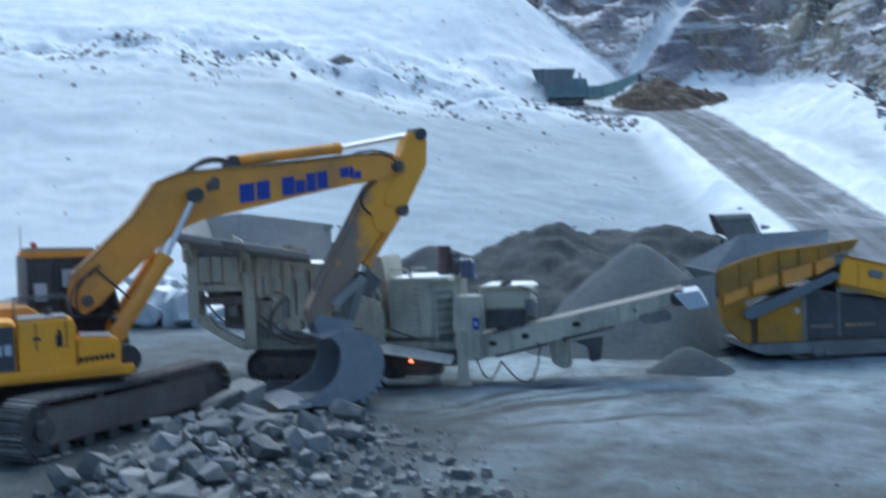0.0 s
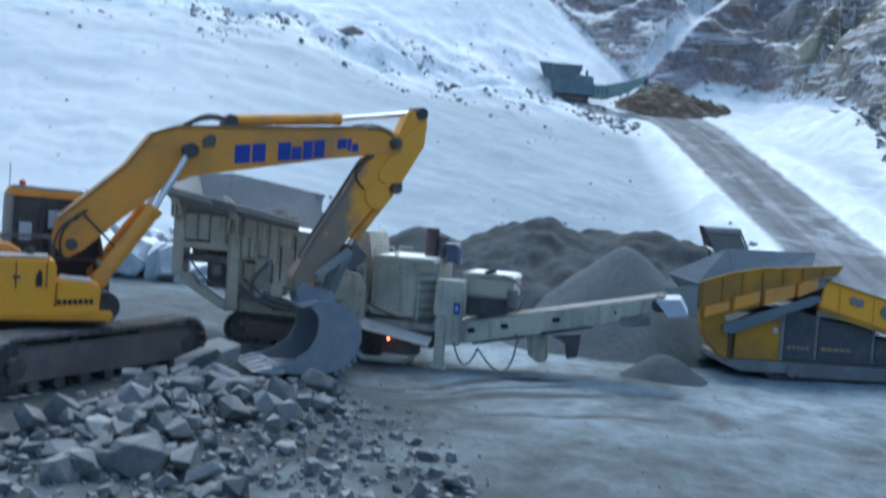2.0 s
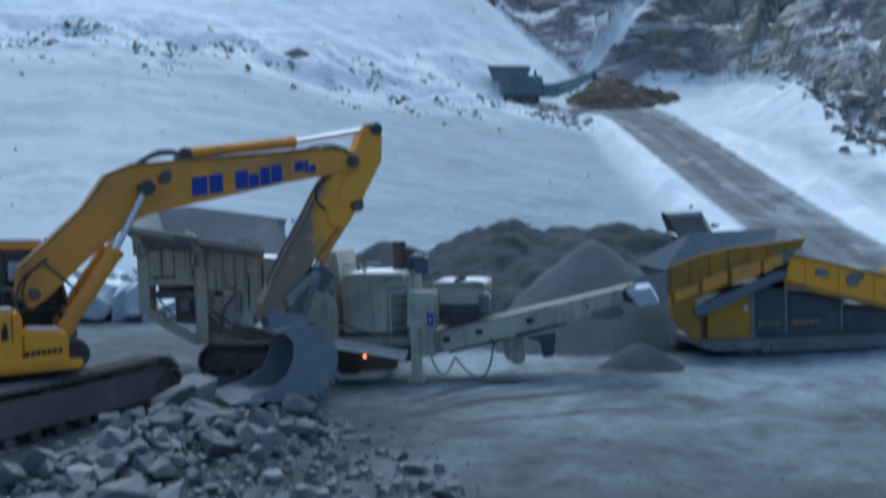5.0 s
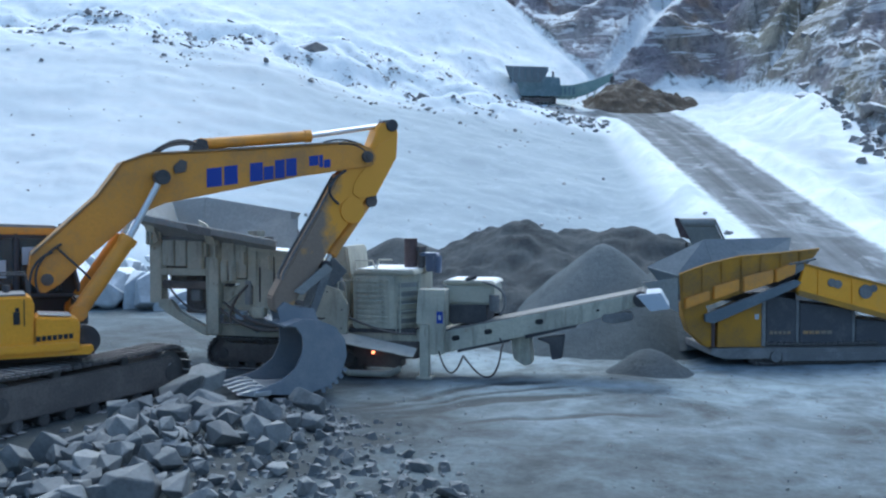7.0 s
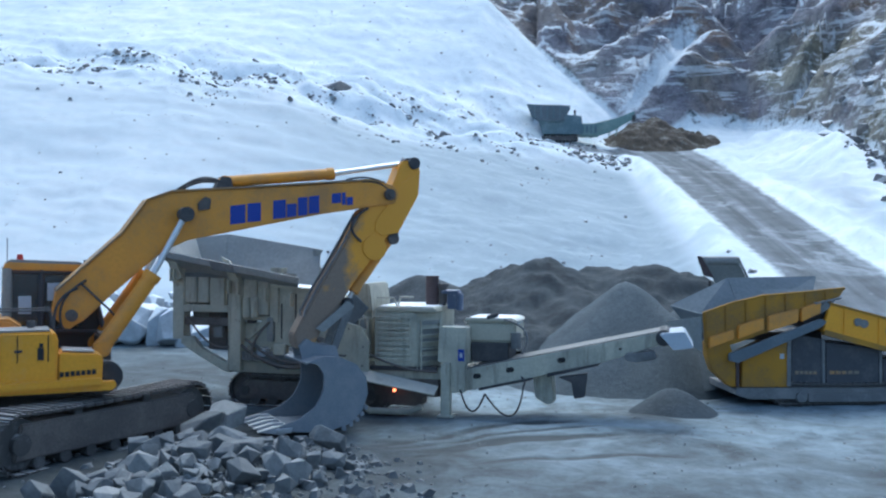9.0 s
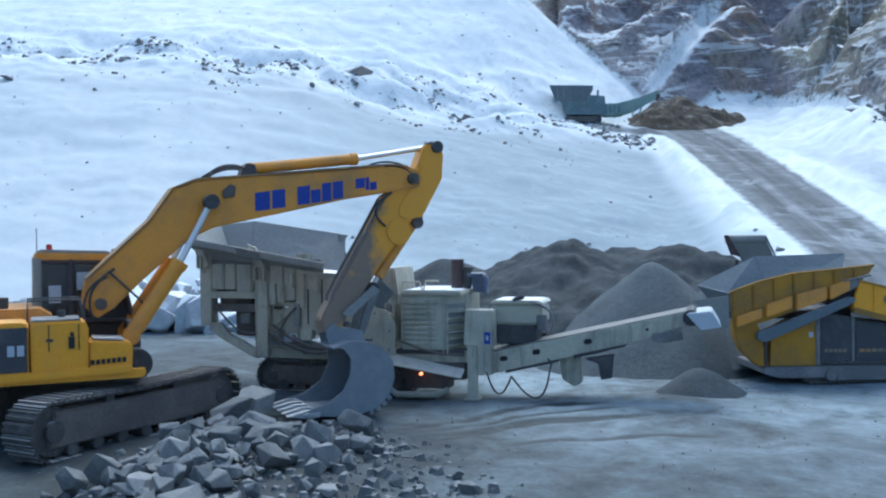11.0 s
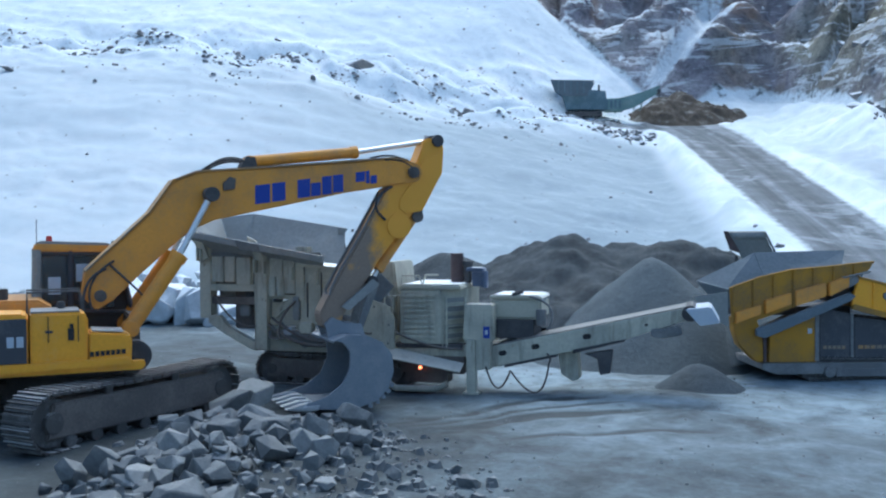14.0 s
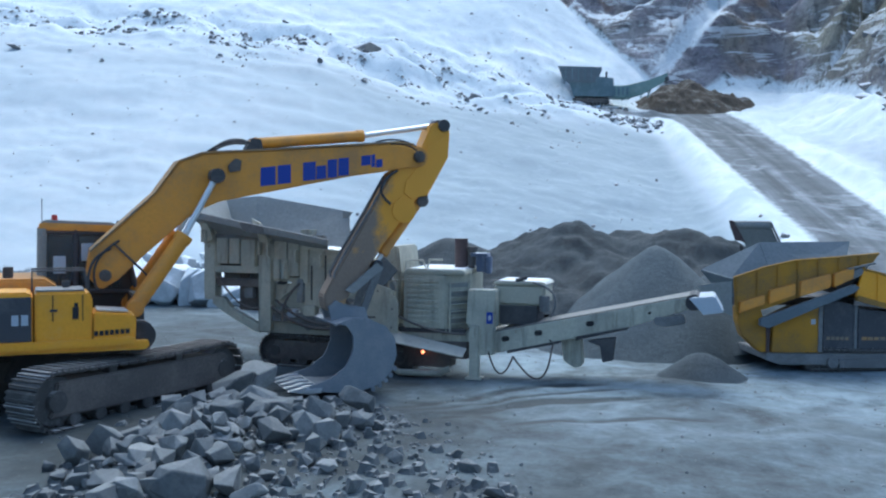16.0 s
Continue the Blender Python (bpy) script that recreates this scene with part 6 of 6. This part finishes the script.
# ---- stones ----
def stone_mesh(name, seed, stretch, material, n=14):
    rnd = random.Random(seed)
    bm = bmesh.new()
    for sx in (-1, 1):
        for sy in (-1, 1):
            for sz in (-1, 1):
                v = (sx * rnd.uniform(0.10, 0.42), sy * rnd.uniform(0.10, 0.42), sz * rnd.uniform(0.10, 0.42))
                bm.verts.new([c * q for c, q in zip(v, stretch)])
    for _ in range(n - 8):
        v = Vector((rnd.gauss(0, 1), rnd.gauss(0, 1), rnd.gauss(0, 1))).normalized() * rnd.uniform(0.36, 0.5)
        bm.verts.new([c * q for c, q in zip(v, stretch)])
    r = bmesh.ops.convex_hull(bm, input=bm.verts)
    bmesh.ops.delete(bm, geom=[g for g in r["geom_interior"] if isinstance(g, bmesh.types.BMVert)], context="VERTS")
    bmesh.ops.recalc_face_normals(bm, faces=bm.faces)
    bmesh.ops.bevel(bm, geom=list(bm.edges), offset=0.018, segments=1, affect="EDGES", clamp_overlap=True)
    me = bpy.data.meshes.new(name)
    bm.to_mesh(me)
    bm.free()
    me.materials.append(M[material])
    return me


STONES = [stone_mesh("stone", 100 + i, s, "rock") for i, s in enumerate(((1.2, 0.8, 0.8), (1, 1, 0.7), (1.4, 0.8, 0.6), (0.9, 0.8, 1.1), (1.3, 1.0, 0.5), (1, 0.7, 0.8), (1.1, 1.1, 0.9), (1.5, 0.7, 0.7), (0.8, 0.8, 0.8), (1.2, 0.9, 1.0)))]
ICE = [stone_mesh("snowy_stone", 200 + i, s, "ice_rock") for i, s in enumerate(((1.2, 1, 0.9), (1, 1, 0.8), (1.3, 1.0, 1.0), (0.9, 1.0, 1.1)))]
BOULD = [stone_mesh("boulder", 300 + i, s, "snow_rock", 18) for i, s in enumerate(((1.4, 1, 0.7), (1, 1, 0.7), (1.6, 1.0, 0.6), (0.9, 1.0, 0.8)))]


def stone(meshes, i, x, y, size, rnd, lift=0.0, label="", group="", turn=None, name="stone"):
    o = new(name, meshes[i % len(meshes)])
    a = turn or (rnd.uniform(-35, 35), rnd.uniform(-35, 35), rnd.uniform(0, 360))
    m = Euler([radians(v) for v in a]).to_matrix()
    low = min((m @ v.co).z for v in o.data.vertices) * size
    o.matrix_basis = Matrix.Translation((x, y, height(x, y) - low - 0.12 * size + lift)) @ m.to_4x4() @ Matrix.Scale(size, 4)
    return tagged(o, label, "stone", group)


def stones():
    rnd = random.Random(5)
    lab = "angular broken grey quarry stone lying in a loose pile"
    g = "blasted stone pile"
    # the large blocks by the bucket teeth
    for i, (x, y, s, lift, t) in enumerate(((-4.35, 17.6, 1.15, 0.0, (10, -35, 20)), (-4.10, 18.1, 0.85, 0.35, (20, -10, 60)), (-3.85, 17.0, 0.75, 0.0, (50, 15, 10)), (-3.3, 16.7, 0.6, 0.0, (80, 10, 40)), (-4.75, 16.2, 0.62, 0.05, (5, 5, 15)), (-4.95, 15.6, 0.5, 0.1, (80, 0, 30)), (-3.6, 11.7, 0.8, -0.1, (8, -12, 30)), (-1.95, 16.6, 0.65, 0.0, (60, 20, 10)), (-4.6, 17.0, 0.6, 0.0, (30, 0, 50)))):
        stone(STONES, i * 3 + 1, x, y, s, rnd, lift, "large angular pale-grey stone block beside the bucket", g, t)
    n = 0
    while n < 235:
        y = rnd.uniform(10.4, 18.2)
        left = np.interp(y, [10.4, 13, 15, 16.5, 18.2], [-5.9, -5.4, -5.2, -4.9, -4.4])
        right = np.interp(y, [10.4, 12.5, 15.5, 17, 18.2], [0.5, 0.5, -0.7, -2.0, -3.2])
        x = left + (right - left) * rnd.random() ** 1.5 + rnd.gauss(0, 0.25)
        dense = math.exp(-(((x + 3.6) / 1.7) ** 2 + ((y - 15.0) / 2.6) ** 2))
        if rnd.random() > 0.30 + dense - 0.12 * smooth(-2.6, -1.0, x) or (x > -4.2 and y > 15.9) or (x + 3.05) ** 2 + (y - 18.2) ** 2 < 1.3:
            continue
        s = rnd.choice((0.2, 0.26, 0.3, 0.36, 0.42, 0.48, 0.56)) * rnd.uniform(0.8, 1.15) * (1 - 0.35 * float(smooth(-2.6, -0.6, x)))
        stone(STONES, rnd.randrange(10), x, y, s, rnd, 0.12 * dense * rnd.random(), lab, g)
        n += 1
    # snow-plastered blocks below the slope
    for i in range(120):
        y = rnd.uniform(34.5, 41)
        x = -0.318 * y + rnd.uniform(-2.6, 4.2)
        back = (y - 35) / 6
        stone(ICE, i, x, y, rnd.choice((0.3, 0.4, 0.5, 0.7, 0.9, 1.2, 1.9)), rnd, back * rnd.uniform(0, 1.1), "snow-plastered stone block at the foot of the slope", "snowy blocks")
    # dark boulders on the snow shelf
    for i in range(26):
        u = rnd.uniform(-0.5, 0.12)
        d = float(np.interp(u, BEAR, EDGE)) + rnd.gauss(5, 5)
        stone(BOULD, i, u * d, d, rnd.choice((0.4, 0.5, 0.7, 0.9, 1.2)), rnd, -0.1, "dark boulder half sunk in snow", "shelf boulders", name="boulder")
    stone(BOULD, 2, -0.118 * 86, 86, 2.6, rnd, 0.15, "broad dark boulder half sunk in snow", "shelf boulders", (4, -6, 20), name="boulder")
    # boulders below the rock face and by the road
    for i in range(85):
        u = rnd.uniform(0.39, 0.76)
        size = rnd.choice((0.6, 0.8, 1.0, 1.3, 1.7, 2.3))
        d = float(np.interp(u, BEAR, TOP)) + rnd.uniform(-3.0, 5.5)
        stone(BOULD, i, u * d, d, size, rnd, -0.3 * size, "fallen boulder below the rock face, dusted with snow", "fallen boulders", name="boulder")
    for i in range(9):
        d = rnd.uniform(83, 87)
        stone(BOULD, i, rnd.uniform(0.14, 0.205) * d, d, rnd.uniform(0.3, 0.8), rnd, -0.05, "dark stone below the edge of the bench", "bench edge stones", name="boulder")
    for i in range(20):
        y = rnd.uniform(36, 50)
        x = float(np.interp(y, [34, 45, 86], [17.0, 18.4, 21.6])) - rnd.uniform(3.4, 5.2)
        stone(BOULD, i, x, y, rnd.uniform(0.2, 0.5), rnd, -0.08, "dark stone on the snowy road bank", "road bank stones", name="boulder")


stones()


def scatter(name, count, place, lo, hi, material, label, seed):
    """Uncounted small stones as one sheet of geometry."""
    rnd = random.Random(seed)
    pts = [place(rnd) for _ in range(count)]
    zs = ground(np.array([p[0] for p in pts]), np.array([p[1] for p in pts]))[0]
    vs, fs = [], []
    for (x, y), z in zip(pts, zs):
        s = lo * (hi / lo) ** (rnd.random() ** 2)
        k = len(vs)
        a = rnd.uniform(0, 6.28)
        for j in range(4):
            t = a + j * math.pi / 2 + rnd.uniform(-0.4, 0.4)
            q = s * rnd.uniform(0.6, 1.1)
            vs.append((x + q * math.cos(t), y + q * math.sin(t), z - 0.15 * s))
            vs.append((x + 0.6 * q * math.cos(t + 0.3), y + 0.6 * q * math.sin(t + 0.3), z + s * rnd.uniform(0.35, 0.8)))
        for j in range(4):
            i0, i1 = k + 2 * j, k + 2 * ((j + 1) % 4)
            fs.append((i0, i1, i1 + 1, i0 + 1))
        fs.append((k + 1, k + 3, k + 5, k + 7))
    me = bpy.data.meshes.new(name)
    me.from_pydata(vs, [], fs)
    me.materials.append(M[material])
    tagged(new(name, me), label, "rubble", kind="stuff")


def on_shelf(r):
    while True:
        u = r.uniform(-0.58, 0.2)
        d = float(np.interp(u, BEAR, EDGE)) + r.gauss(4, 3.8)
        if noise.noise((u * d / 3.5, d / 2.0, 1.7)) > 0.02 + 0.25 * r.random():
            return u * d, d


def on_slope(r):
    u, d = r.uniform(-0.6, 0.2), 122 - 76 * r.random() ** 1.8
    return u * d, d


def below_face(r):
    u = r.uniform(0.42, 0.75)
    d = float(np.interp(u, BEAR, TOP)) - abs(r.gauss(0, 3.5))
    return u * d, d


def in_yard(r):
    y = r.uniform(10, 30)
    return r.uniform(-0.55, 0.6) * y, y


scatter("shelf_rubble", 2200, on_shelf, 0.06, 0.36, "snow_rock", "dark stones scattered on the snowy shelf", 71)
scatter("slope_stones", 560, on_slope, 0.05, 0.22, "snow_rock", "small dark stones on the snow slope", 72)
scatter("face_rubble", 380, below_face, 0.15, 0.7, "snow_rock", "broken rock below the quarry face", 73)
def in_pile(r):
    y = r.uniform(10.2, 18.0)
    a, b = np.interp(y, [10.2, 13, 15, 18.0], [-5.8, -5.3, -5.1, -4.5]), np.interp(y, [10.2, 12.5, 15.5, 18.0], [1.2, 0.8, -0.6, -2.6])
    return float(a + (b - a) * r.random() ** 1.3 + r.gauss(0, 0.3)), y


scatter("pile_chips", 1500, in_pile, 0.04, 0.2, "rock", "broken grey stone chips between the larger stones", 75)
scatter("yard_gravel", 1200, in_yard, 0.015, 0.05, "rock", "loose gravel on the yard", 74)


# ---- trees on the ridge ----
def spruce_meshes(seed, h):
    r = random.Random(seed)
    b = B()
    rod(b, (0, 0, -1), (0, 0, h * 0.97), 0.018 * h, 7, 0.01)
    vs, fs = [], []
    z = h * 0.08
    while z < h:
        k = 1 - z / h
        reach = 0.19 * h * k ** 0.8 * r.uniform(0.75, 1.2) + 0.12
        for j in range(7):
            a = r.uniform(0, 6.28)
            if r.random() < 0.3:
                continue
            ll = reach * r.uniform(0.6, 1.15)
            for q in range(5):
                f0 = (q + 0.4) / 5
                cx, cy, cz = ll * f0 * math.cos(a), ll * f0 * math.sin(a), z - 0.28 * ll * f0 + r.uniform(-0.1, 0.1)
                w, l2 = 0.10 * h * 0.22 * r.uniform(0.8, 1.6), 0.26 * ll + 0.12
                t = a + r.uniform(-0.9, 0.9)
                i = len(vs)
                vs += [(cx - w * math.sin(t), cy + w * math.cos(t), cz - 0.14), (cx + w * math.sin(t), cy - w * math.cos(t), cz - 0.1), (cx + l2 * math.cos(t), cy + l2 * math.sin(t), cz - 0.3 * l2), (cx, cy, cz + 0.22)]
                fs += [(i, i + 1, i + 3), (i + 1, i + 2, i + 3), (i + 2, i, i + 3)]
        z += h * 0.035
    return b, vs, fs


def pine_meshes(seed, h):
    r = random.Random(seed)
    b = B()
    rod(b, (0, 0, -1), (0.02 * h, 0, h * 0.95), 0.016 * h, 7, 0.02)
    vs, fs = [], []
    for _ in range(15):
        z = h * r.uniform(0.42, 0.98)
        a, ll = r.uniform(0, 6.28), h * 0.17 * r.uniform(0.5, 1.1) * (1.25 - z / h)
        tip = (ll * math.cos(a), ll * math.sin(a), z + 0.05 * h * r.uniform(-0.6, 0.8))
        rod(b, (0.01 * h, 0, z - 0.03 * h), tip, 0.005 * h, 5, 0.01)
        for _ in range(34):
            c = [tip[i] + r.gauss(0, (0.045, 0.045, 0.02)[i] * h) for i in range(3)]
            s, t = 0.02 * h * r.uniform(0.7, 1.5), r.uniform(0, 6.28)
            i = len(vs)
            vs += [(c[0] - s * math.cos(t), c[1] - s * math.sin(t), c[2] - 0.3 * s), (c[0] + s * math.cos(t), c[1] + s * math.sin(t), c[2] - 0.3 * s), (c[0] + 0.5 * s * math.sin(t), c[1] - 0.5 * s * math.cos(t), c[2] + s), (c[0] - s * math.sin(t), c[1] + s * math.cos(t), c[2])]
            fs += [(i, i + 1, i + 2), (i, i + 1, i + 3)]
    return b, vs, fs


def tree(kind, seed, h, label):
    b, vs, fs = (spruce_meshes if kind == "spruce" else pine_meshes)(seed, h)
    t = thing(kind + "_tree", Matrix(), label, "tree", "ridge trees")
    part("trunk", b, "bark", t, bevel=0)
    me = bpy.data.meshes.new("crown")
    me.from_pydata(vs, [], fs)
    me.materials.append(M[kind])
    o = new("crown", me)
    o.parent = t
    return t


def woods():
    rnd = random.Random(12)
    kinds = [tree("spruce", 1, 11, "spruce on the quarry ridge in a haze-paled colour"), tree("spruce", 2, 9, "spruce on the quarry ridge in a haze-paled colour"), tree("spruce", 3, 13, "tall dark spruce on the quarry ridge"), tree("spruce", 4, 6, "small spruce on the quarry ridge in a haze-paled colour"), tree("pine", 5, 13, "thin open-crowned pine on the quarry ridge"), tree("pine", 6, 10, "thin open-crowned pine on the quarry ridge"), tree("pine", 7, 15, "tall bare-stemmed pine on the quarry ridge")]
    spots = []
    for i in range(330):
        u = rnd.uniform(-0.62, 0.86)
        back = rnd.random() ** 1.4 * 34
        d = float(np.interp(u, BEAR, RIDGE)) + 2 + back
        # the wood thins out towards the gap beside the rock face
        if -0.16 < u < 0.08 and rnd.random() < 0.6:
            continue
        if u >= 0.08 and rnd.random() < 0.38:
            continue
        spots.append((u * d, d, u))
    for i, (x, y, u) in enumerate(spots):
        k = i if i < len(kinds) else rnd.choice((0, 0, 1, 2, 2, 3, 1) if u < -0.1 else (0, 1, 3, 4, 4, 5, 5, 6, 3))
        s = rnd.uniform(0.7, 1.3) * (1.15 if u < -0.12 else 1.12) * (0.6 if -0.16 < u < 0.08 else 1)
        m = Matrix.Translation((x, y, height(x, y) - 0.2)) @ Matrix.Rotation(rnd.uniform(0, 6.28), 4, "Z") @ Matrix.Scale(s, 4)
        if i < len(kinds):
            kinds[i].matrix_basis = m
        else:
            o = copy_thing(kinds[k], m)
            o.matrix_basis = m
    # bare brush along the crest of the snow slope
    r = random.Random(33)
    vs, fs = [], []
    while len(vs) < 7000:
        u = r.uniform(-0.40, 0.08)
        d = float(np.interp(u, BEAR, TOP)) + r.uniform(2.5, 26)
        x, y = u * d, d
        if noise.noise((x / 6, y / 6, 0)) < -0.3 or r.random() > (u + 0.40) * 4 or r.random() > (0.08 - u) * 14:
            continue
        vs.append((x, y, r.uniform(0.05, 0.7) * (0.5 + 0.9 * noise.noise((x / 5, y / 9, 3)) ** 2 * 4) * min(1, (u + 0.40) * 5, (0.08 - u) * 20)))
    zz = ground(np.array([v[0] for v in vs]), np.array([v[1] for v in vs]))[0]
    pts = [(x, y, z0, h) for (x, y, h), z0 in zip(vs, zz)]
    vs = []
    for x, y, z0, h in pts:
        for _ in range(2):
            i = len(vs)
            t, w, l2 = r.uniform(0, 6.28), r.uniform(0.03, 0.10), r.uniform(0.8, 2.2) * h + 0.3
            dx, dy = r.gauss(0, 0.4), r.gauss(0, 0.4)
            vs += [(x - w * math.cos(t), y - w * math.sin(t), z0 - 0.2), (x + w * math.cos(t), y + w * math.sin(t), z0 - 0.2), (x + dx + w, y + dy, z0 + l2), (x + dx - w * 2, y + dy, z0 + l2 * 0.7)]
            fs += [(i, i + 1, i + 2), (i, i + 2, i + 3)]
    me = bpy.data.meshes.new("brush")
    me.from_pydata(vs, [], fs)
    me.materials.append(M["brush"])
    tagged(new("brush", me), "bare brown brush along the crest of the slope", "brush", kind="stuff")


woods()
